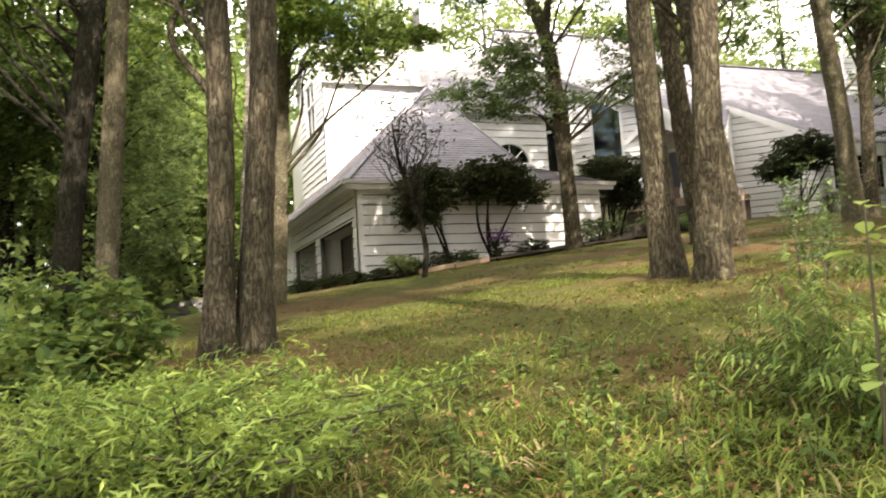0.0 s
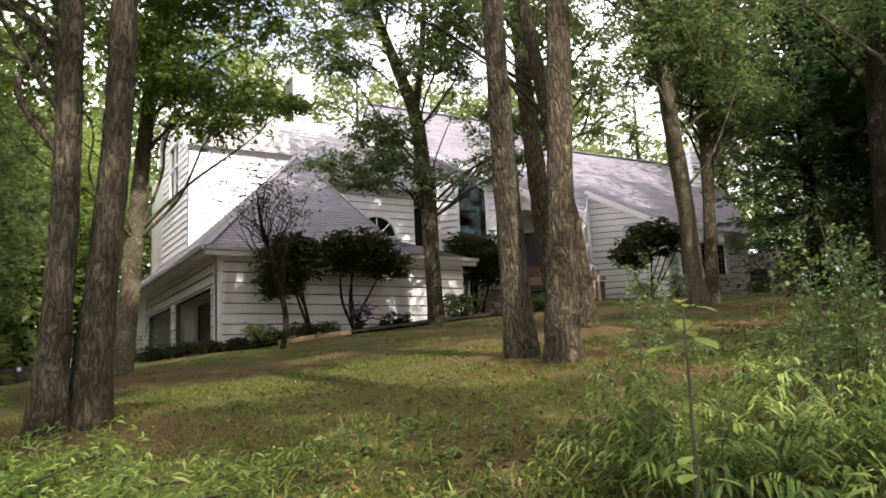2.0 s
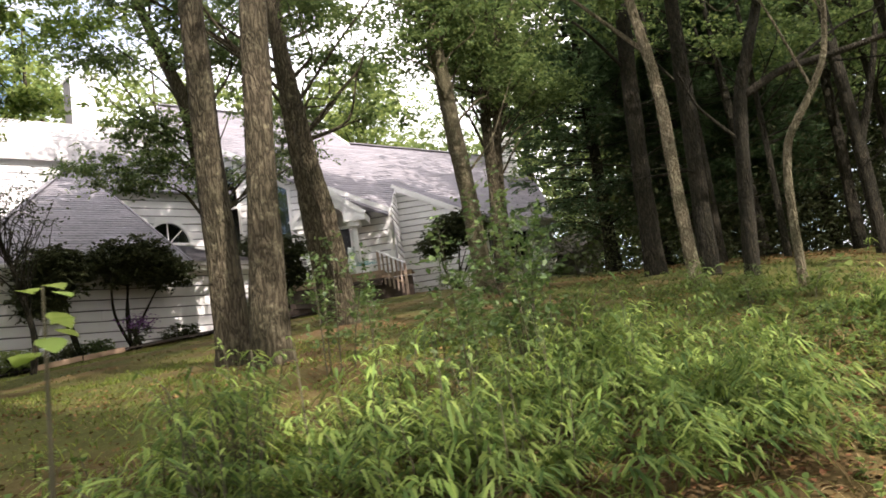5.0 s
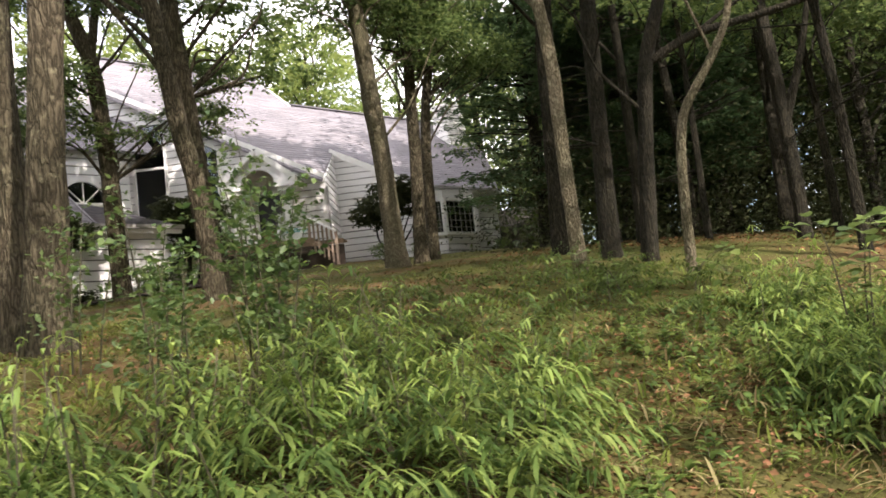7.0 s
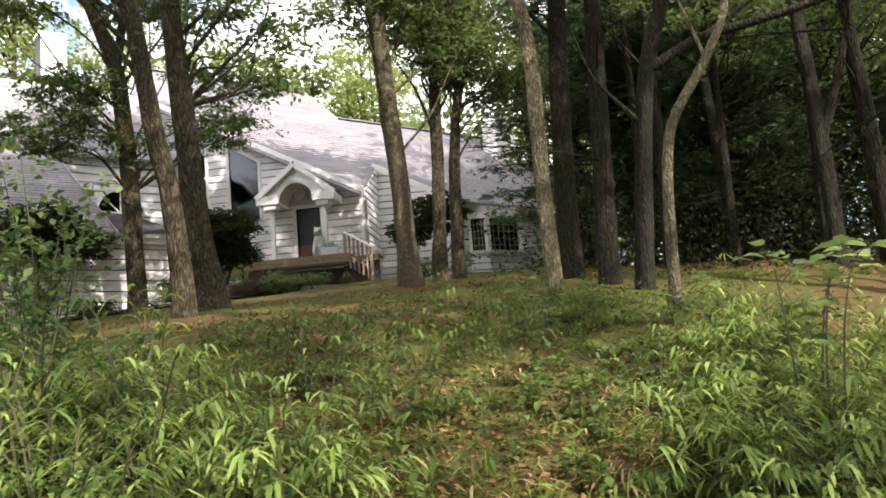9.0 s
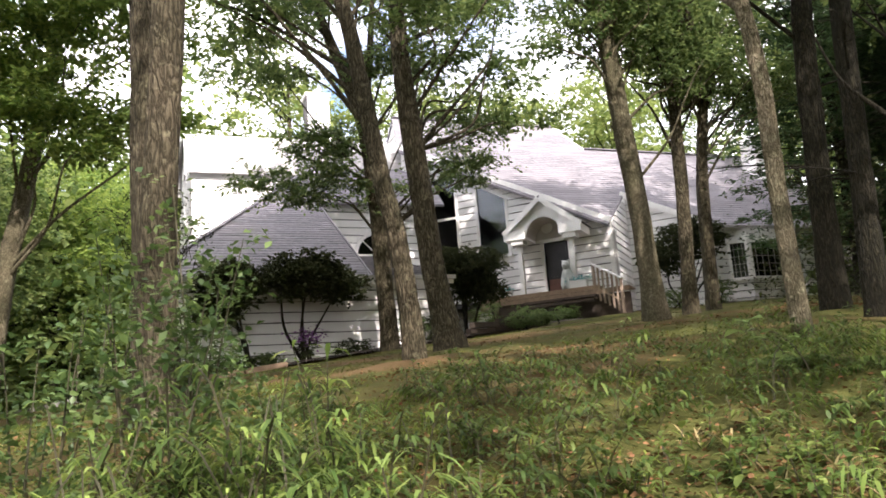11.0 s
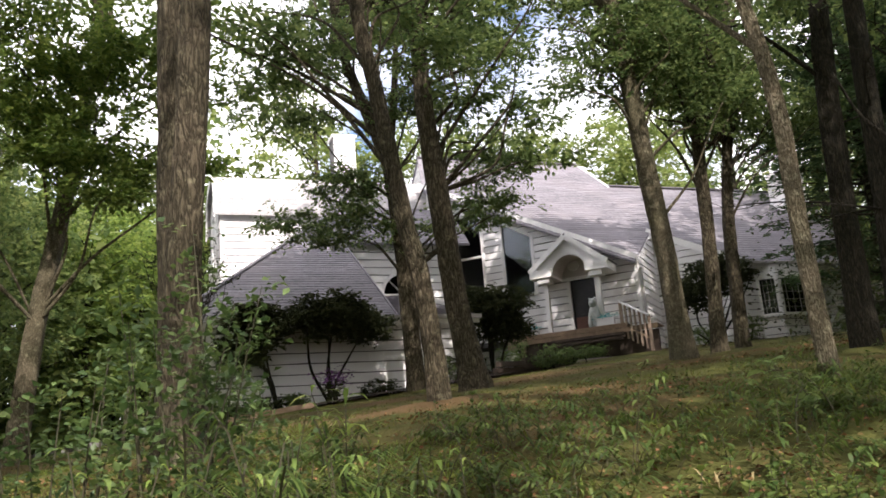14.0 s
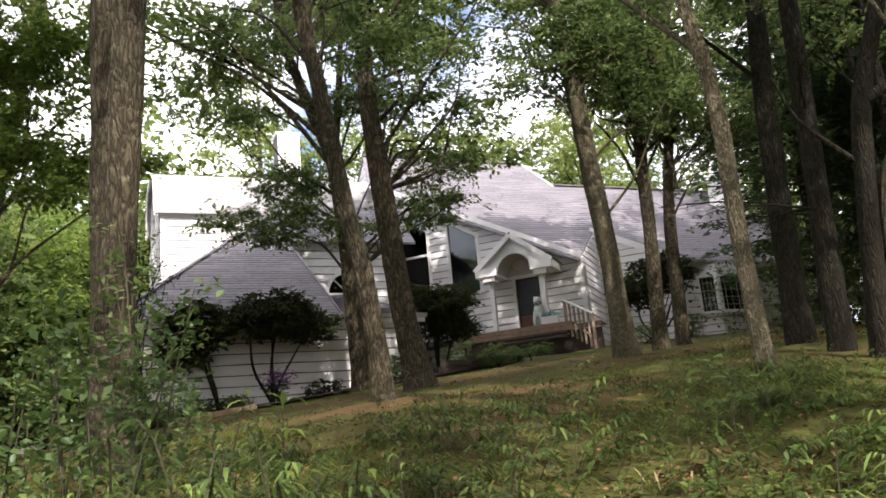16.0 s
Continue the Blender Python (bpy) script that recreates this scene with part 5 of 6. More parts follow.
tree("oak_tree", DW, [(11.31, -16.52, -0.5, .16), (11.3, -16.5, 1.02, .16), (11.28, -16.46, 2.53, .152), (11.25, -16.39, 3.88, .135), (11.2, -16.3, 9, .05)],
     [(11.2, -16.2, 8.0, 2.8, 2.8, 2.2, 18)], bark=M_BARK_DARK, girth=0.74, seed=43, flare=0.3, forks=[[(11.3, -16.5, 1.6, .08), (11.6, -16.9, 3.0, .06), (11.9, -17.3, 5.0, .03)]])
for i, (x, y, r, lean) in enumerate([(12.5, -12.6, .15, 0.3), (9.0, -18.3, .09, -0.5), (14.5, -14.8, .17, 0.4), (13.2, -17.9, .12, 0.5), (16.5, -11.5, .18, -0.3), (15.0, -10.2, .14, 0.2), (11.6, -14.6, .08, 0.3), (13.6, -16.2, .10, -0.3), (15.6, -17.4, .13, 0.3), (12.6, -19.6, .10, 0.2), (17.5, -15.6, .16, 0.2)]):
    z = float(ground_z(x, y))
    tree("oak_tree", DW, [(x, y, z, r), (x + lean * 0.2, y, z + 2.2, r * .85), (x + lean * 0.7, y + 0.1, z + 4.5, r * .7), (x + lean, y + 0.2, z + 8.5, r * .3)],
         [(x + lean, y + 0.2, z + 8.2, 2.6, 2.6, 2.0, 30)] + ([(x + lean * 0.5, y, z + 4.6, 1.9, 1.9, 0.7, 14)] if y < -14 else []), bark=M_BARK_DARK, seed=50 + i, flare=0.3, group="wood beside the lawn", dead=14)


def pine(x, y, h, w, seed, low=0.27):
    rng = np.random.RandomState(seed)
    z = float(ground_z(x, y))
    ob = thing("pine_tree", "dark green white pine with drooping feathery boughs", "tree")
    raw("trunk", *tube([(x, y, z - 0.3, .24), (x, y, z + h * .5, .15), (x, y, z + h, .03)], 12, 0.12, 0.4, seed), M_BARK_DARK, ob, smooth=True)
    stems, pts = [], []
    for k in range(210):
        t = rng.uniform(low, 0.97)
        a = rng.uniform(0, 2 * np.pi)
        L = w * (1.05 - t) ** 0.6 * rng.uniform(0.65, 1.1) * (0.7 if t < low + 0.14 else 1.0)
        s = np.array((x, y, z + h * t))
        d = np.array((np.cos(a), np.sin(a), 0.12))
        e = s + d * L
        m = s + d * L * 0.5 + (0, 0, 0.15)
        stems.append(tube([(*s, .035), (*m, .02), (*e, .006)], 4, 0, 0, 1))
        q = rng.uniform(0.2, 1.05, 42)[:, None]
        c = s + (e - s) * q + rng.normal(size=(42, 3)) * (0.26, 0.26, 0.1)
        c[:, 2] -= 0.3 * (q[:, 0] - 0.3) ** 2
        f = unit(d + rng.normal(size=(42, 3)) * (0.55, 0.55, 0.15))
        pts.append(np.concatenate([np.repeat(c, 7, 0) + np.repeat(f, 7, 0) * rng.uniform(-0.12, 0.16, (42 * 7, 1)) + rng.normal(size=(42 * 7, 3)) * 0.04, np.repeat(f, 7, 0)], 1))
    tagged(raw("bough", *merge(stems), M_BARK_DARK, ob, smooth=True), kind="stuff")
    raw("crown", *leaves(np.concatenate(pts), 0.21, rng, flat=0.7, wide=0.16, droop=0.1, loose=0.4), M_NEEDLE, ob)


pine(18.6, -5.0, 17.0, 4.1, 70, 0.09)
pine(20.6, -10.2, 16.0, 3.4, 74, 0.13)
pine(20.5, -7.0, 16.5, 3.3, 71, 0.12)
pine(23.2, -3.9, 17.5, 3.0, 75, 0.09)
pine(18.2, -10.6, 11.5, 2.6, 72, 0.13)
pine(24.6, -5.4, 17.0, 3.4, 73)


# ---- woods round the house ----
def wood_tree(name, label, leaf, seed, h=13.0, n=95, per=70, size=0.22, low=0.28):
    rng = np.random.RandomState(seed)
    ob = thing(name, label, "tree", "woods round the house")
    # shade painted in: dark bark for all but the sunlit trees
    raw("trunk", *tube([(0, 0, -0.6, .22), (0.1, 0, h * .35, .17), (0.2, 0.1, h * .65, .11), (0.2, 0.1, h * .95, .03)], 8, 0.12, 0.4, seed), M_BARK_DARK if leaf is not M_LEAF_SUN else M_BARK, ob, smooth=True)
    c, p = crown_points(rng, (0, 0, h * (low + 1) / 2, 0.18 * h + 0.75, 0.18 * h + 0.75, h * (1 - low) / 2, n), per, 0.62, 12)
    for q in c[::9]:
        raw("limb", *tube([(0.1, 0, max(1.0, q[2] - 1.6), .05), (q[0] * .5, q[1] * .5, q[2] - 0.5, .035), (*q, .008)], 4, 0, 0, 1), M_BARK_DARK, ob, smooth=True)
    raw("crown", *leaves(p, size, rng), leaf, ob)
    return ob


def plant_wood(ob, places, seed):
    rng = random.Random(seed)
    for i, (x, y) in enumerate(places):
        k = rng.uniform(0.85, 1.2)
        m = Matrix.Translation((x, y, float(ground_z(x, y)))) @ Matrix.Rotation(rng.uniform(0, 6.28), 4, "Z") @ Matrix.Scale(k, 4)
        if i == 0:
            ob.matrix_basis = m
        else:
            copy_thing(ob, m)


rng = random.Random(3)
# sunlight on these trees is put into the leaf colour
drive_wood = [(-3.4, 16.5), (-2.4, 21.0), (-0.6, 24.5), (-5.0, 18.5), (-1.0, 18.6), (-3.6, 24)]
plant_wood(wood_tree("woodland_tree", "bright leafy tree beyond the driveway in the sun", M_MAPLE_LIT, 86, 12.0, 170, 76, 0.21, 0.03), drive_wood, 7)
left_wood = [(-6.6, 1.5), (-6.2, 9.5), (-7.0, 3.5), (-6.2, 12), (-9, 8), (-12, 6), (-14, 12), (-4.5, 20), (-9, 18), (-3, 26), (-14, 22), (-16, 15)]
plant_wood(wood_tree("woodland_tree", "broad woodland tree with dense mid-green leaves to the ground", M_LEAF_FAR, 80, 14.0, 150, 72, 0.21, 0.06), left_wood, 1)
# the darker oak leaf stands in for the shade on these trees
shade_wood = [(-9.2, 4.6), (-10.5, 1.0), (-13, -4), (-11, -10), (-11.2, -5.4), (-17, 2), (-18, -8), (-15, -13)]
plant_wood(wood_tree("woodland_tree", "shaded woodland tree beside the driveway", M_LEAF, 84, 12.5, 150, 95, 0.19, 0.28), shade_wood, 5)
# back trees take the leaf that has the sun in its colour
back_wood = [(-1 + 4.6 * i + rng.uniform(-1.5, 1.5), 27 + rng.uniform(-2, 5)) for i in range(9)] + [(2 + 7 * i, 38 + rng.uniform(-3, 3)) for i in range(7)]
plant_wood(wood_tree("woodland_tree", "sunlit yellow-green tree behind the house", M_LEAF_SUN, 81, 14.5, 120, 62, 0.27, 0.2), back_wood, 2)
house_wood = [(28.5, 0), (31, 9), (34, 3), (37, 12), (32, 17), (35.5, -3)]
plant_wood(wood_tree("woodland_tree", "green woodland tree beyond the end of the house", M_LEAF_FAR, 85, 13.0, 120, 70, 0.22, 0.06), house_wood, 6)
right_wood = [(30, -6), (25, -7), (22, -11), (26, -13), (34, -12), (21, -18.5), (26, -20), (15.5, -24), (22, -26), (30, -27)]
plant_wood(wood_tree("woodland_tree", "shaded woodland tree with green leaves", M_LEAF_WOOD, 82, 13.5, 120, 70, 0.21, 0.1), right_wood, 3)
# trees added out of view behind the camera, to shade the scene
unseen_wood = [(12, -29), (0.8, -35.5), (-9.5, -31.5), (-16.5, -27), (-6.5, -38.5), (-20, -33), (-27, -28), (-24, -40), (12, -36), (20, -33), (-31, -36), (2, -42), (-8, -44)]
plant_wood(wood_tree("woodland_tree", "added tree behind the camera for shade", M_LEAF, 83, 15.0, 90, 36, 0.40, 0.25), unseen_wood, 4)


def far_woods(name, label, rings, n, size, material, seed, top):
    """Distant wood: leaf masses along arcs (angle from, to, distance), in uneven heaps."""
    rng = np.random.RandomState(seed)
    pts = []
    for a0, a1, d0, d1 in rings:
        k = n // 70
        a, d = np.radians(rng.uniform(a0, a1, k)), rng.uniform(d0, d1, k)
        x, y = -2 + np.sin(a) * d, -22 + np.cos(a) * d
        c = np.stack([x, y, ground_z(x, y) + rng.uniform(0, 1, k) ** 0.9 * top * (0.75 + 0.25 * np.sin(a * 23) * np.sin(a * 7 + 1))], 1)
        pts.append((c[:, None] + rng.normal(size=(k, 70, 3)) * (1.1, 1.1, 0.7)).reshape(-1, 3))
    tagged(raw(name, *leaves(np.concatenate(pts), size, rng, wide=0.7), material), label, "woods", kind="stuff")


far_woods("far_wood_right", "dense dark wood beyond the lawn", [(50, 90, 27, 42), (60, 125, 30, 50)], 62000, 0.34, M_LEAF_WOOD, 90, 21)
far_woods("far_wood_left", "dense green wood beyond the driveway", [(-75, -3, 34, 52), (-50, 8, 44, 62)], 34000, 0.5, M_LEAF_FAR, 91, 17)
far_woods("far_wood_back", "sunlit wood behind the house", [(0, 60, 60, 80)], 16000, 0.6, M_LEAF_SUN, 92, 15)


# ---- shrubs ----
def shrub(name, label, x, y, crowns, stems, leaf=None, per=70, spread=0.2, size=0.09, seed=0, z=None, wide=0.45, category="shrub"):
    rng = np.random.RandomState(seed)
    z = float(ground_z(x, y)) if z is None else z
    ob = thing(name, label, category)
    cs, ps = [], []
    for spec in crowns:
        c, p = crown_points(rng, spec, per, spread)
        cs.append(c)
        ps.append(p)
    c = np.concatenate(cs)
    for i in range(stems):
        q = c[rng.randint(len(c))]
        b = np.array((x + rng.normal() * 0.12, y + rng.normal() * 0.1, z - 0.1))
        m = b * 0.55 + q * 0.45 + (rng.normal() * 0.2, rng.normal() * 0.12, -0.05)
        k = 0.17 if category == "sapling" else 1.35
        raw("stem", *tube([(*b, .035 * k), (*m, .026 * k), (*q, .012 * k)], 6, 0.1, 0, 1), M_BARK_DARK, ob, smooth=True)
    raw("foliage", *leaves(np.concatenate(ps), size, rng, wide=wide, droop=0.05), leaf or M_LEAF_DARK, ob)
    return ob


RH = "pruned dark evergreen shrub with bare twisted stems and a rounded top"
shrub("evergreen_shrub", RH, 2.2, -1.3, [(1.75, -1.3, 2.35, 0.85, 0.7, 0.65, 120), (1.35, -1.3, 1.75, 0.7, 0.5, 0.42, 54)], 3, size=0.12, seed=1)
shrub("evergreen_shrub", RH, 3.6, -1.1, [(3.6, -1.2, 2.65, 1.1, 0.8, 0.62, 170), (4.6, -1.15, 2.35, 0.65, 0.6, 0.45, 60)], 4, size=0.12, seed=2)
shrub("evergreen_shrub", RH, 9.2, 1.3, [(9.2, 1.3, 3.3, 1.3, 0.8, 0.65, 170), (9.6, 1.2, 2.5, 1.0, 0.6, 0.5, 60)], 5, size=0.12, seed=3)
shrub("evergreen_shrub", RH, 18.3, 2.6, [(18.9, 2.6, 4.6, 1.4, 0.9, 0.8, 150), (17.5, 2.6, 3.8, 0.8, 0.7, 0.6, 70)], 5, size=0.13, seed=4)
for i, (x, y, r, h) in enumerate([(17.2, 1.8, 0.55, 0.8), (19.6, 2.2, 0.6, 0.9), (10.9, -0.2, 0.5, 0.55), (6.8, -0.9, 0.75, 0.9), (1.2, -1.2, 0.35, 0.35), (25.3, 3.2, 0.3, 0.6), (2.6, -1.3, 0.5, 0.4)]):
    z = float(ground_z(x, y))
    shrub("low_shrub", "low rounded green garden shrub", x, y, [(x, y, z + h * 0.5, r, r * 0.8, h * 0.5, 40)], 3, M_LEAF, 60, 0.12, 0.06, 20 + i)
for x, y, r, h in [(11.5, 4.9, 0.75, 1.15), (12.7, 4.2, 0.7, 0.75), (13.8, 3.3, 0.6, 0.55), (9.9, -1.0, 0.55, 0.5)]:
    z = float(ground_z(x, y))
    shrub("low_shrub", "low green shrub in front of the deck", x, y, [(x, y, z + h * 0.5, r, r * 0.7, h * 0.5, 46)], 3, M_LEAF, 60, 0.12, 0.06, int(x * 10))
for i, (x, y, r, h) in enumerate([(-1.5, 0.1, 0.45, 0.35), (-0.9, -0.5, 0.5, 0.36), (-0.3, -1.0, 0.5, 0.34), (0.3, -1.6, 0.45, 0.3), (1.0, -1.4, 0.5, 0.42), (1.8, -1.5, 0.55, 0.5), (5.0, -0.9, 0.5, 0.4), (7.2, -1.0, 0.6, 0.95)]):
    z = float(ground_z(x, y))
    shrub("low_shrub", "low dark green shrub in the mulch bed", x, y, [(x, y, z + h * 0.5, r, r * 0.8, h * 0.5, 36)], 3, M_LEAF_DARK, 60, 0.12, 0.06, 120 + i)
retaining = thing("retaining_wall", "low dark timber retaining wall between the garage and the deck", "wall")
for row in range(3):
    for k in range(3):
        xa, ya = 7.9 + 1.05 * k + 0.1 * row, -1.5 + 0.62 * k
        za = float(ground_z(xa + 0.5, ya + 0.3)) - 0.05 + 0.16 * row
        raw("timber", *beam((xa, ya, za), (xa + 1.03, ya + 0.61, za + 0.06), 0.15, 0.15), M_DECK_DARK, retaining)
z = float(ground_z(0.5, -2.0))
shrub("golden_shrub", "small golden-green shrub at the end of the bed", 0.55, -1.9, [(0.55, -1.9, z + 0.32, 0.5, 0.4, 0.3, 44)], 3, M_LEAF_SUN, 60, 0.1, 0.055, 37)
edging = thing("bed_edging", "pale weathered timber edging along the mulch bed", "edging")
for xa, xb, ya, yb in ((0.9, 1.9, -2.35, -2.25), (1.93, 2.95, -2.24, -2.1)):
    raw("timber", *beam((xa, ya, float(ground_z(xa, ya)) + 0.07), (xb, yb, float(ground_z(xb, yb)) + 0.08), 0.12, 0.12), M_DECK, edging)
shrub("yew_shrub", "dark clipped shrub at the garage corner", -1.3, 1.4, [(-1.4, 1.4, -0.1, 0.55, 0.55, 0.8, 60)], 3, M_NEEDLE, 60, 0.12, 0.06, 31)
fl = shrub("flower_bush", "small bush of purple flowers by the garage wall", 3.6, -1.45, [(3.6, -1.45, 0.75, 0.3, 0.3, 0.28, 30)], 3, M_LEAF_DARK, 40, 0.08, 0.06, 33)
rng2 = np.random.RandomState(5)
tagged(raw("flower", *leaves(rng2.normal(size=(260, 3)) * (0.2, 0.18, 0.12) + (3.6, -1.5, 0.98), 0.07, rng2, wide=0.9), M_PURPLE, fl, "purple flower heads"), kind="stuff")

# thin wild saplings on the bank
def wild_sapling(x, y, h, stems, seed, size, spread):
    """Slender upright stems that fork into leafy twigs, with small oval leaves."""
    rng = np.random.RandomState(seed)
    z = float(ground_z(x, y))
    ob = thing("wild_sapling", "thin wild sapling with small oval leaves", "sapling")
    pts = []
    for i in range(stems):
        a, hh = rng.uniform(0, 6.28), h * rng.uniform(0.6, 1.05)
        lean = np.array((math.cos(a), math.sin(a), 0)) * spread * rng.uniform(0.3, 1.3) * h
        b = np.array((x + rng.normal() * 0.06, y + rng.normal() * 0.06, z - 0.05))
        at = lambda k, b=b, lean=lean, hh=hh: b + lean * k ** 1.5 + np.array((0, 0, hh * k))
        raw("stem", *tube([(*at(0.0), .007), (*at(0.35), .006), (*at(0.7), .004), (*at(1.0), .0015)], 5, 0, 0, 1), M_STEM, ob, smooth=True)
        for t in np.linspace(0.25, 1.0, int(10 * h) + 4):
            c = rng.uniform(0, 6.28)
            d = np.array((math.cos(c), math.sin(c), rng.uniform(0.1, 0.7)))
            L = rng.uniform(0.10, 0.26) * (1.25 - 0.7 * t)
            k = np.linspace(0.2, 1, 8)[:, None]
            p = at(t) + d * L * k + rng.normal(size=(8, 3)) * 0.02
            pts.append(np.concatenate([p, np.tile(d, (8, 1))], 1))
    raw("foliage", *leaves(np.concatenate(pts), size, rng, flat=0.6, wide=0.62, droop=0.1, loose=0.9), M_SAPLING, ob)


for i, (x, y, h, n) in enumerate([(-0.5, -18.8, 1.45, 6), (-0.74, -19.1, 1.75, 5), (-1.25, -19.1, 1.1, 4), (-1.15, -18.7, 1.0, 4), (-0.1, -18.3, 0.55, 4), (-1.0, -17.2, 1.1, 4), (-0.2, -16.6, 0.8, 4)]):
    wild_sapling(x, y, h, n, 50 + i, 0.043, 0.15)
for x, y, r in [(-7.2, -17.2, 0.9), (-8.3, -16.2, 1.0), (-6.6, -15.6, 0.7), (-8.8, -18.0, 0.9)]:
    z = float(ground_z(x, y))
    shrub("leafy_bush", "dense leafy green bush on the bank", x, y, [(x, y, z + 0.45, r, r, 0.5, 90)], 5, M_WEED, 44, 0.16, 0.085, int(-x * 10), wide=0.6)
jr = np.random.RandomState(9)
jun = thing("juniper", "spreading yellow-green juniper on the bank", "shrub")
jp, js = [], []
for k in range(150):
    a, L = jr.uniform(0, 6.28), jr.uniform(0.35, 1.05)
    b = np.array((-6.15 + jr.normal() * 0.3, -19.0 + jr.normal() * 0.25, 0))
    b[2] = float(ground_z(b[0], b[1])) + 0.05
    e = b + (np.cos(a) * L, np.sin(a) * L, jr.uniform(0.12, 0.42))
    js.append(tube([(*b, .012), (*(b * .5 + e * .5 + (0, 0, .1)), .008), (*e, .003)], 4, 0, 0, 1))
    q = jr.uniform(0.2, 1.05, 130)[:, None]
    jp.append(b + (e - b) * q + jr.normal(size=(130, 3)) * (0.05, 0.05, 0.03) + (0, 0, .06))
tagged(raw("stem_mass", *merge(js), M_STEM, jun), kind="stuff")
raw("foliage", *leaves(np.concatenate(jp), 0.05, jr, flat=0.5, wide=0.25, droop=-0.25), M_JUNIPER, jun)


def bright_sapling(x, y, h, count, size, seed, broad=1.0):
    rng = np.random.RandomState(seed)
    z = float(ground_z(x, y))
    ob = thing("young_tree", "young sapling with broad bright green leaves", "sapling")
    raw("stem", *tube([(x, y, z - 0.05, .012), (x + 0.02, y, z + h * .5, .008), (x + 0.03, y, z + h, .003)], 6, 0, 0, seed), M_STEM, ob)
    for i in range(count):
        t = rng.uniform(0.84, 1.0) if i < count * 0.55 else rng.uniform(0.46, 0.62)
        a = i * 2.4 + rng.uniform(-.9, .9)
        L = size * rng.uniform(0.7, 1.2)
        d = np.array((math.cos(a), math.sin(a), rng.uniform(-0.2, 0.35)))
        w = np.array((-math.sin(a), math.cos(a), 0.0))
        b = np.array((x + 0.025, y, z + h * t)) + d * rng.uniform(0.02, 0.05) * (1 + 3 * (broad - 1) * (1.2 - t))
        prof = [(0, 0.02), (0.25, 0.2), (0.55, 0.24), (0.82, 0.13), (1.0, 0.0)]
        v, f = [], []
        for s, wd in prof:
            c = b + d * L * s - np.array((0, 0, 0.25 * L * s * s))
            v += [c + w * wd * L * broad + (0, 0, 0.05 * L), c, c - w * wd * L * broad + (0, 0, 0.05 * L)]
        for k in range(len(prof) - 1):
            f += [(3 * k, 3 * k + 1, 3 * k + 4, 3 * k + 3), (3 * k + 1, 3 * k + 2, 3 * k + 5, 3 * k + 4)]
        raw("leaf", v, f, M_WEED_TIP, ob, smooth=True)


bright_sapling(-4.0, -20.56, 1.12, 15, 0.10, 1, 1.35)
bright_sapling(-3.3, -20.75, 0.5, 14, 0.11, 2, 1.35)


def bramble(x, y, h, lean, count, size, seed, low=0.55):
    """A thin arching stem with a few broad lobed leaves on stalks."""
    rng = np.random.RandomState(seed)
    z = float(ground_z(x, y))
    ob = thing("bramble", "arching bramble with broad pale green leaves", "bramble")
    at = lambda k: np.array((x + lean[0] * k ** 1.6, y + lean[1] * k ** 1.6, z + h * math.sin(1.75 * k) / math.sin(1.57)))
    raw("stem", *tube([(*at(k), .007 * (1.15 - k)) for k in np.linspace(0, 1, 6)], 5, 0, 0, 1), M_STEM, ob, smooth=True)
    for i in range(count):
        k = rng.uniform(low, 1.0) if i else 1.0
        a = rng.uniform(0, 6.28)
        d = np.array((math.cos(a), math.sin(a), rng.uniform(-0.1, 0.45)))
        w = np.array((-math.sin(a), math.cos(a), rng.uniform(-0.3, 0.3)))
        foot = at(k)
        b = foot + d * rng.uniform(0.04, 0.14) + np.array((0, 0, rng.uniform(-0.12, 0.06)))
        L = size * rng.uniform(0.6, 1.2)
        raw("leaf_stalk", *tube([(*foot, .0022), (*(foot * .5 + b * .5 + (0, 0, .01)), .002), (*b, .0015)], 4, 0, 0, 1), M_STEM, ob)
        rim = [(-0.08, 0.0), (-0.15, 0.22), (0.1, 0.45), (0.3, 0.40), (0.45, 0.48), (0.68, 0.28), (1.0, 0.0)]
        sag = lambda t, q: b + d * L * t + w * L * q + np.array((0, 0, -0.30 * L * t * t + 0.10 * L * abs(q) * 2))
        mid = [sag(t, 0.0) for t, q in rim]
        v = mid + [sag(t, q) for t, q in rim] + [sag(t, -q) for t, q in rim]
        n = len(rim)
        f = [(k2, k2 + 1, n + k2 + 1, n + k2) for k2 in range(n - 1)] + [(k2, 2 * n + k2, 2 * n + k2 + 1, k2 + 1) for k2 in range(n - 1)]
        raw("leaf", v, f, M_BRAMBLE, ob, smooth=True)


for i, (x, y, h, lean, n) in enumerate([(2.4, -20.55, 0.98, (0.45, 0.35), 9), (2.45, -20.65, 0.92, (0.42, 0.0), 9), (2.4, -20.75, 1.0, (0.25, -0.15), 8), (2.5, -20.6, 0.95, (0.75, 0.1), 9)]):
    bramble(x, y, h, lean, n + 4, 0.11, 200 + i, 0.3)
for i, (x, y, h, lean, n) in enumerate([(2.7, -18.6, 0.32, (0.3, 0.2), 6), (3.3, -18.3, 0.36, (-0.3, 0.2), 6), (4.0, -18.6, 0.36, (0.4, -0.2), 7), (3.7, -19.3, 0.36, (-0.3, 0.1), 7), (3.0, -20.0, 0.38, (0.3, 0.1), 7)]):
    bramble(x, y, h, lean, n, 0.13, 210 + i, 0.35)


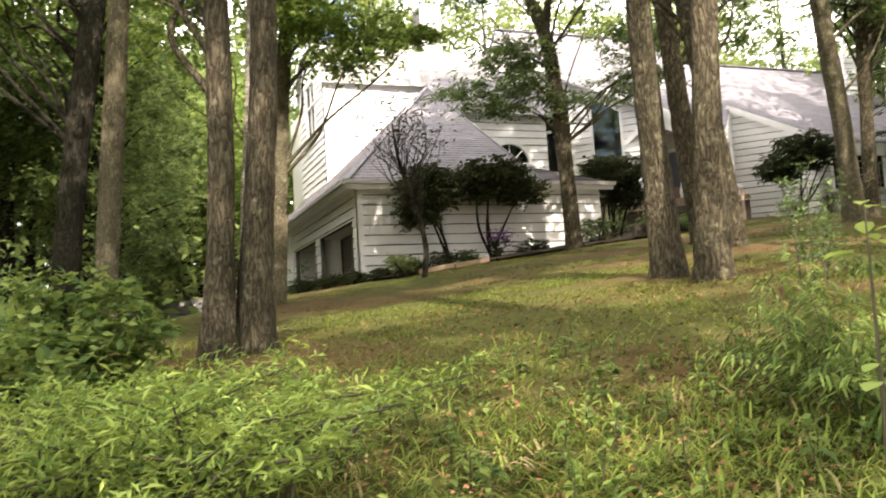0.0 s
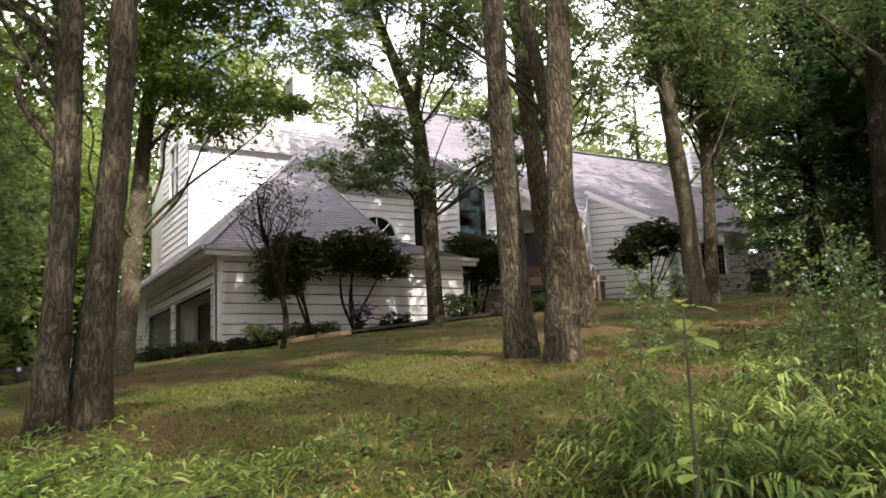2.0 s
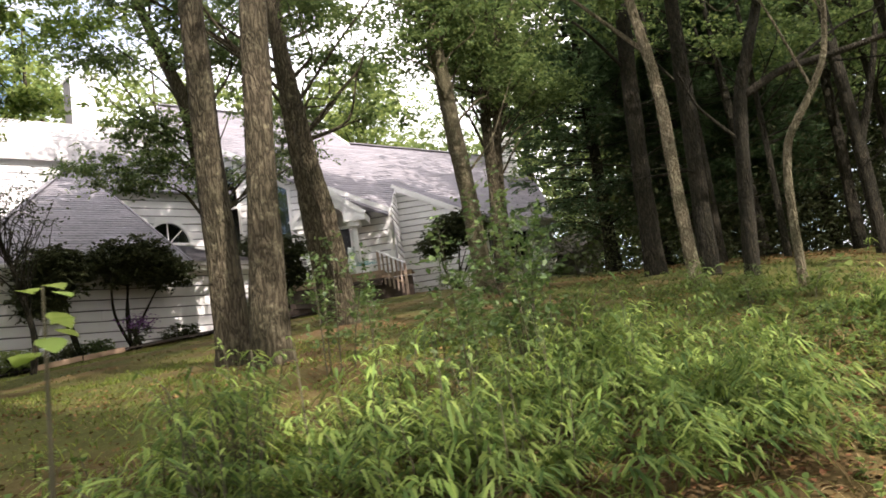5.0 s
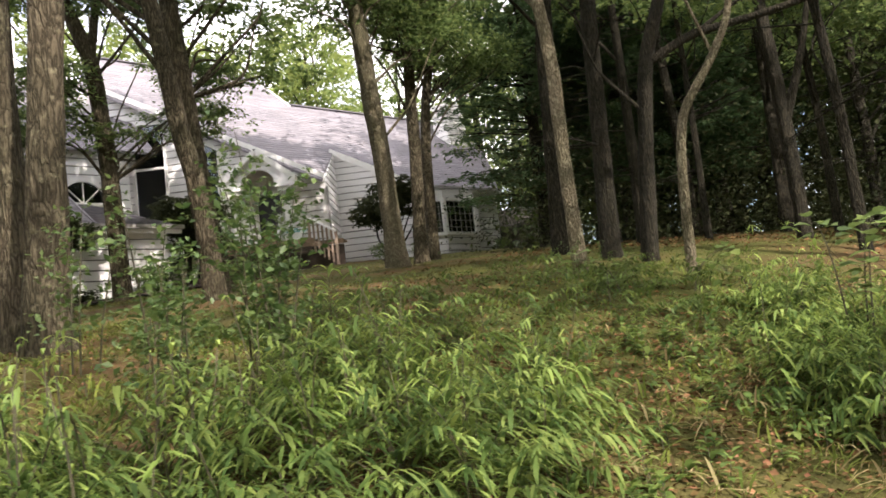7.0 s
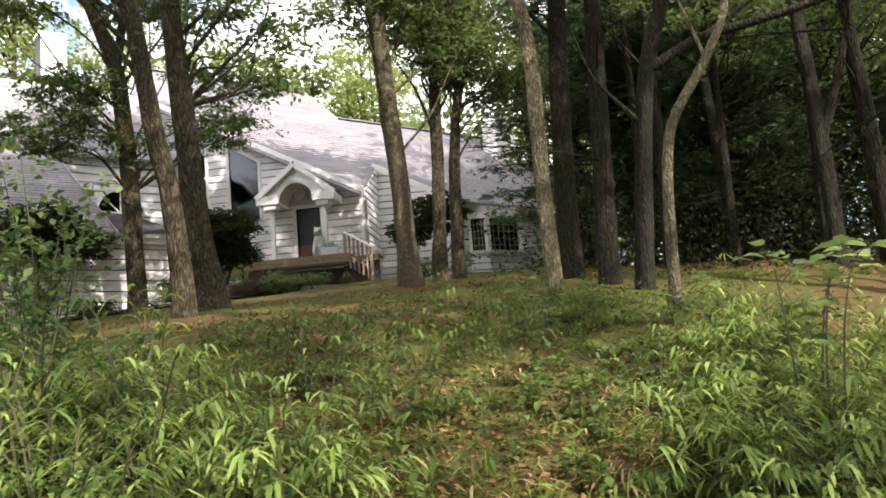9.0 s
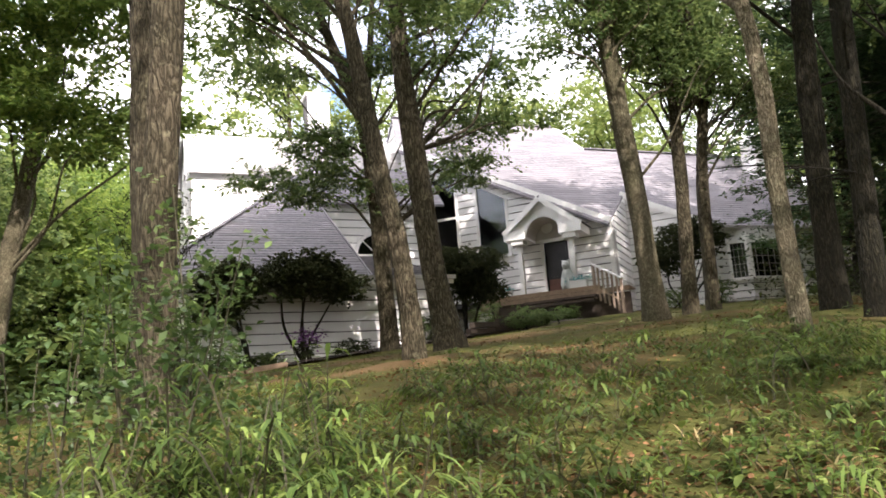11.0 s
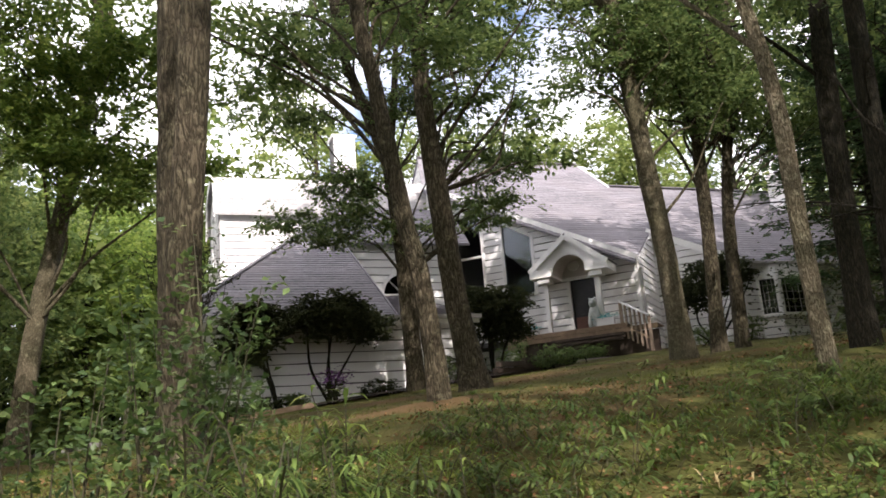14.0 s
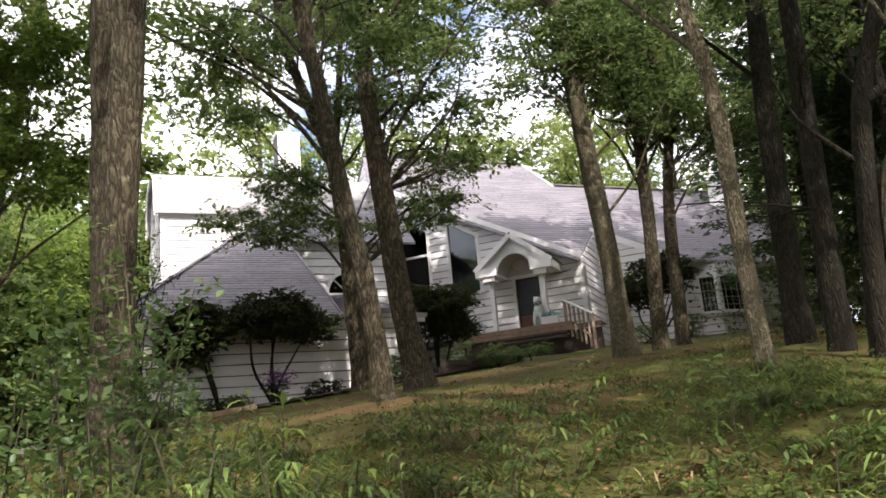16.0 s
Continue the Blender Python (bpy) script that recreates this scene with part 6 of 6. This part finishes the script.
# ---- undergrowth ----
def lance(b, d, L, w, droop):
    """Narrow arching leaves: bases b, directions d, lengths L, half widths w."""
    n = len(b)
    side = unit(np.cross(d, np.array([0, 0, 1.0]) + 1e-3))
    L, w, droop = L[:, None], w[:, None], droop[:, None]
    down = np.array([0, 0, -1.0])
    at = lambda t: b + d * L * t + down * L * droop * t * t * 1.2
    p, q = at(0.35), at(0.72)
    v = np.stack([b, p + side * w, p - side * w, q + side * w * 0.8, q - side * w * 0.8, at(1.0)], 1).reshape(-1, 3)
    k = np.arange(n)[:, None] * 6
    f = np.concatenate([k + np.array(t) for t in ((0, 1, 2), (1, 3, 4), (1, 4, 2), (3, 5, 4))], 1).reshape(-1, 3)
    return v, f


def weeds(name, label, places, hmin, hmax, per, L, W, material, seed, up=0.35, droop=0.35, tilt=None):
    rng = np.random.RandomState(seed)
    p = np.asarray(places)
    n = len(p)
    z = ground_z(p[:, 0], p[:, 1])
    h = rng.uniform(hmin, hmax, n)
    lean = (rng.normal(size=(n, 2)) * 0.16 if tilt is None else tilt + rng.normal(size=(n, 2)) * 0.12) * h[:, None]
    k = np.tile(np.linspace(0.22, 1.0, per), (n, 1)) + rng.normal(size=(n, per)) * 0.02
    base = np.stack([p[:, 0, None] + lean[:, 0, None] * k ** 1.5, p[:, 1, None] + lean[:, 1, None] * k ** 1.5, z[:, None] + h[:, None] * k], -1)
    a = np.arange(per)[None] * 2.4 + rng.rand(n, 1) * 6.28 + rng.normal(size=(n, per)) * 0.3
    el = up + rng.normal(size=(n, per)) * 0.25 + 0.5 * k
    d = np.stack([np.cos(a) * np.cos(el), np.sin(a) * np.cos(el), np.sin(el)], -1)
    ll = L * (0.65 + 0.7 * rng.rand(n, per)) * (1.1 - 0.5 * np.abs(k - 0.6))
    v, f = lance(base.reshape(-1, 3), d.reshape(-1, 3), ll.ravel(), (ll * W).ravel(), (droop + 0.2 * rng.rand(n, per)).ravel())
    tagged(raw(name, v, f, material), label, "plants", kind="stuff")
    top = base[:, -1]
    foot = np.stack([p[:, 0], p[:, 1], z - 0.03], 1)
    s = np.array([0.006, 0, 0])
    sv = np.stack([foot - s, foot + s, top + s * 0.4, top - s * 0.4], 1).reshape(-1, 3)
    sf = np.arange(n * 4).reshape(-1, 4)
    tagged(raw(name + "_stems", sv, sf, M_STEM), "thin upright weed stems", "plants", kind="stuff")


def scatter(rng, n, x0, x1, y0, y1, clump=0, sd=0.5):
    p = np.stack([rng.uniform(x0, x1, n), rng.uniform(y0, y1, n)], 1)
    if clump:
        c = np.stack([rng.uniform(x0, x1, clump), rng.uniform(y0, y1, clump)], 1)
        p = c[rng.randint(clump, size=n)] + rng.normal(size=(n, 2)) * sd
    return p


rs = np.random.RandomState(21)


def fronds(name, label, centres, radius, height, stems, per, L, W, material, seed):
    """Bushy weeds: arching stems that fan out of each centre, with narrow leaves set along both sides."""
    rng = np.random.RandomState(seed)
    c = np.repeat(np.asarray(centres, float), stems, 0)
    n = len(c)
    size = np.repeat(rng.uniform(0.75, 1.2, len(centres)), stems)
    a = rng.rand(n) * 6.28
    r = radius * size * np.sqrt(rng.rand(n)) * 1.6
    h = height * size * (1.1 - 0.36 * (r / (radius * size)) ** 2) * rng.uniform(0.6, 1.08, n)
    foot = c + rng.normal(size=(n, 2)) * 0.09
    g = ground_z(foot[:, 0], foot[:, 1])
    at = lambda k: np.stack([foot[:, 0, None] + (np.cos(a) * r)[:, None] * k ** 1.25, foot[:, 1, None] + (np.sin(a) * r)[:, None] * k ** 1.25,
                             g[:, None] - 0.02 + h[:, None] * (1 - np.clip(1 - k, 0, 1) ** 1.7)], -1)
    k = np.tile(np.linspace(0.38, 1.0, per), (n, 1)) + rng.normal(size=(n, per)) * 0.015
    p = at(k)
    tan = unit(at(k + 0.05) - p)
    side = unit(np.cross(tan, np.array([0, 0, 1.0]) + rng.normal(size=(n, 1, 3)) * 0.25))
    sign = np.where(np.arange(per) % 2 == 0, 1.0, -1.0)[None, :, None]
    d = unit(tan * (0.55 + 0.5 * k[..., None] ** 4) + side * sign * rng.uniform(0.6, 1.1, (n, per, 1)) + rng.normal(size=(n, per, 3)) * 0.22)
    ll = L * rng.uniform(0.65, 1.3, (n, per)) * (1.15 - 0.45 * k)
    v, f = lance(p.reshape(-1, 3), d.reshape(-1, 3), ll.ravel(), (ll * W).ravel(), (0.3 + 0.3 * rng.rand(n, per)).ravel())
    tagged(raw(name, v, f, material), label, "plants", kind="stuff")
    q = at(np.tile(np.linspace(0, 1, 5), (n, 1)))
    w = np.array([0.004, 0.002, 0])
    sv = np.concatenate([q - w, q + w], 1).reshape(-1, 3)
    o = np.arange(n)[:, None, None] * 10
    s = np.arange(4)[None, :, None]
    sf = (o + np.concatenate([s, s + 5, s + 6, s + 1], 2)).reshape(-1, 4)
    tagged(raw(name + "_stems", sv, sf, M_STEM), "thin dark weed stems", "plants", kind="stuff")


tall_c = [(-3.25, -19.75), (-2.95, -19.35), (-2.75, -20.0), (-2.4, -20.25), (-2.35, -19.55), (-1.95, -19.25), (-2.0, -19.9), (-1.7, -20.5), (-1.5, -19.65), (-1.25, -20.2), (-1.05, -19.6), (-0.95, -20.55),
          (-0.75, -20.05), (-0.45, -19.7), (-0.45, -20.4), (-0.7, -19.3), (-0.15, -19.2), (-2.6, -18.9), (-0.1, -20.05)]
fronds("tall_weeds", "tall bushy weeds with feathery drooping leaves", tall_c, 0.36, 0.60, 28, 24, 0.145, 0.065, M_WEED, 1)
mid_c = [(1.45, -20.95), (1.8, -20.85), (2.3, -20.45), (2.9, -20.7), (1.95, -21.25), (3.4, -20.0), (4.2, -19.6), (3.3, -21.0), (1.3, -21.3), (2.5, -20.95), (2.7, -20.1), (3.9, -20.5), (1.55, -20.55), (4.6, -20.2), (3.6, -19.3)]
fronds("short_weeds", "bushy knee-high weeds with drooping leaves", mid_c, 0.36, 0.48, 26, 22, 0.14, 0.07, M_WEED, 7)
# weeds at the lawn's edge, their shade painted into the leaf
dim_c = [(0.6, -18.55), (1.6, -18.7), (2.9, -18.4), (3.7, -18.2), (0.9, -19.3), (2.2, -19.2), (1.3, -17.6), (2.4, -17.2), (3.9, -17.3), (0.35, -19.75), (4.6, -18.6)]
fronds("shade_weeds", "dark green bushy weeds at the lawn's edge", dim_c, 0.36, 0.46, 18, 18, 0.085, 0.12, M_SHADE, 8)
edge_c = scatter(rs, 24, -0.2, 5.4, -19.6, -16.2)
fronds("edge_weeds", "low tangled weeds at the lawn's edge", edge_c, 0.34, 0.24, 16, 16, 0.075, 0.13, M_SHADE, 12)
weeds("bright_shoot", "bright yellow-green shoot with long drooping leaves", [(0.1, -18.42), (0.14, -18.4)], 0.5, 0.62, 18, 0.2, 0.06, M_WEED_TIP, 14, 0.5, 0.5)
tips = np.concatenate([np.asarray(tall_c) + rs.normal(size=(len(tall_c), 2)) * 0.22 for _ in range(2)] + [np.asarray(mid_c) + rs.normal(size=(len(mid_c), 2)) * 0.2 for _ in range(1)])
weeds("shoot_tips", "pale upright shoot tips over the weeds", tips, 0.45, 0.66, 9, 0.12, 0.07, M_WEED_TIP, 15, 0.45, 0.6)
low = np.concatenate([scatter(rs, 420, -1, 5.5, -21.4, -19.2, 80, 0.3), scatter(rs, 130, -6.5, -2.5, -20.5, -18.0, 26, 0.35)])
weeds("low_weeds", "low green weeds among dead leaves", low, 0.05, 0.2, 12, 0.075, 0.2, M_WEED, 2)
low2 = np.concatenate([scatter(rs, 150, -1, 6.5, -19.4, -17, 40, 0.35), scatter(rs, 90, 1, 8, -17, -14.5, 24, 0.4)])
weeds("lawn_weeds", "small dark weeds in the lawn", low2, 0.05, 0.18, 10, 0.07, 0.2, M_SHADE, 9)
fronds("pale_weeds", "pale young weed shoots", tall_c + mid_c, 0.30, 0.62, 8, 18, 0.14, 0.06, M_WEED_TIP, 3)


def blades(name, label, places, L, spread, per, material, seed, lift=0.9, wide=0.028):
    rng = np.random.RandomState(seed)
    p = np.repeat(np.asarray(places), per, 0) + rng.normal(size=(len(places) * per, 2)) * spread
    n = len(p)
    b = np.stack([p[:, 0], p[:, 1], ground_z(p[:, 0], p[:, 1]) - 0.01], 1)
    a = rng.rand(n) * 6.28
    el = np.clip(rng.normal(size=n) * 0.3 + lift, 0.2, 1.5)
    d = np.stack([np.cos(a) * np.cos(el), np.sin(a) * np.cos(el), np.sin(el)], 1)
    ll = L * (0.5 + rng.rand(n))
    v, f = lance(b, d, ll, ll * wide, 0.25 + 0.3 * rng.rand(n))
    tagged(raw(name, v, f, material), label, "grass", kind="stuff")


bank = np.concatenate([scatter(rs, 260, -1, 5, -21.6, -19.2, 40, 0.25), scatter(rs, 600, -7.5, 6, -21.2, -17), scatter(rs, 300, -7, -3, -21, -18)])
blades("bank_grass", "rough green grass on the bank", bank, 0.17, 0.07, 14, M_LAWN, 4, 0.7)
blades("bright_grass", "bright yellow-green grass on the bank beside the juniper", scatter(rs, 800, -6.4, -2.0, -21.3, -18.6, 60, 0.35), 0.15, 0.08, 16, M_BANK, 24, 0.8)
blades("dry_grass", "dry straw-coloured grass", scatter(rs, 240, -7, 6, -21.4, -19), 0.2, 0.06, 12, M_STRAW, 5, 0.6)
blades("slope_grass", "patchy olive grass on the lower slope", scatter(rs, 5200, -7, 1.2, -19.8, -12.0, 420, 0.34), 0.075, 0.10, 10, M_LAWN, 31, 0.7, 0.05)
blades("slope_straw", "short dry stalks in the grass of the slope", scatter(rs, 1100, -7, 1.2, -20.4, -13.5, 120, 0.3), 0.085, 0.09, 8, M_STRAW, 32, 0.4, 0.03)
lawn = scatter(rs, 11000, -5, 20, -17, 2.2)
lawn = lawn[lawn[:, 1] < 0.25 * lawn[:, 0] - 2.2]
blades("lawn_grass", "short mossy olive lawn grass", lawn, 0.055, 0.17, 9, M_GRASS, 6, 0.75, 0.08)
edge = scatter(rs, 4200, -3, 13, -8.5, -1.8)
blades("bed_edge_grass", "brighter lawn grass along the bed", edge[np.abs(edge[:, 1] - (0.3 * edge[:, 0] - 4.2)) < 1.7], 0.06, 0.14, 14, M_LAWN, 7, 0.75, 0.06)


def litter(name, n, x0, x1, y0, y1, size, seed):
    rng = np.random.RandomState(seed)
    p = scatter(rng, n, x0, x1, y0, y1, n // 60, 0.7)
    c = np.stack([p[:, 0], p[:, 1], ground_z(p[:, 0], p[:, 1]) + 0.014 + 0.02 * rng.rand(n)], 1)
    tagged(raw(name, *leaves(c, size, rng, flat=0.15, wide=0.7, droop=0.0), M_LITTER), "brown dead leaves strewn over the ground", "leaf litter", kind="stuff")


litter("leaf_litter", 7500, -7.5, 4, -19.6, -14, 0.03, 8)
litter("bank_litter", 15000, -8, 7, -22.0, -19.0, 0.034, 13)
litter("gap_litter", 3600, -0.2, 2.6, -21.6, -18.6, 0.034, 16)
litter("lawn_litter", 350, -5, 16, -14, -6, 0.045, 9)
litter("wood_litter", 5000, 9, 22, -20, -9, 0.06, 10)


def undergrowth(name, label, boxes, n, size, material, seed, hmax):
    rng = np.random.RandomState(seed)
    pts = []
    for x0, x1, y0, y1 in boxes:
        p = scatter(rng, n, x0, x1, y0, y1, max(6, n // 220), 0.75)
        h = np.abs(rng.normal(size=n)) * hmax * 0.5
        pts.append(np.stack([p[:, 0], p[:, 1], ground_z(p[:, 0], p[:, 1]) + np.minimum(h, hmax)], 1))
    tagged(raw(name, *leaves(np.concatenate(pts), size, rng), material), label, "undergrowth", kind="stuff")


undergrowth("left_undergrowth", "dense green undergrowth beside the driveway", [(-16, -6.8, -14, 2), (-14, -5, 13.5, 20)], 9000, 0.16, M_LEAF_FAR, 11, 1.8)
# the wood's gloom is put into these leaves by the dark colour
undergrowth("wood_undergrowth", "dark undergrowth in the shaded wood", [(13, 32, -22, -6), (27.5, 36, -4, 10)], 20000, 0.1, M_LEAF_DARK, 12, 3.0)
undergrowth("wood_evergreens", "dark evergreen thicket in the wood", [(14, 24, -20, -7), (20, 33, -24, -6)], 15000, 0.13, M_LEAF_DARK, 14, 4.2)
undergrowth("hedge_growth", "dense green thicket behind the driveway", [(-13, 0.5, 17, 26), (-10, -1, 26, 34)], 11000, 0.22, M_LEAF_FAR, 15, 4.5)
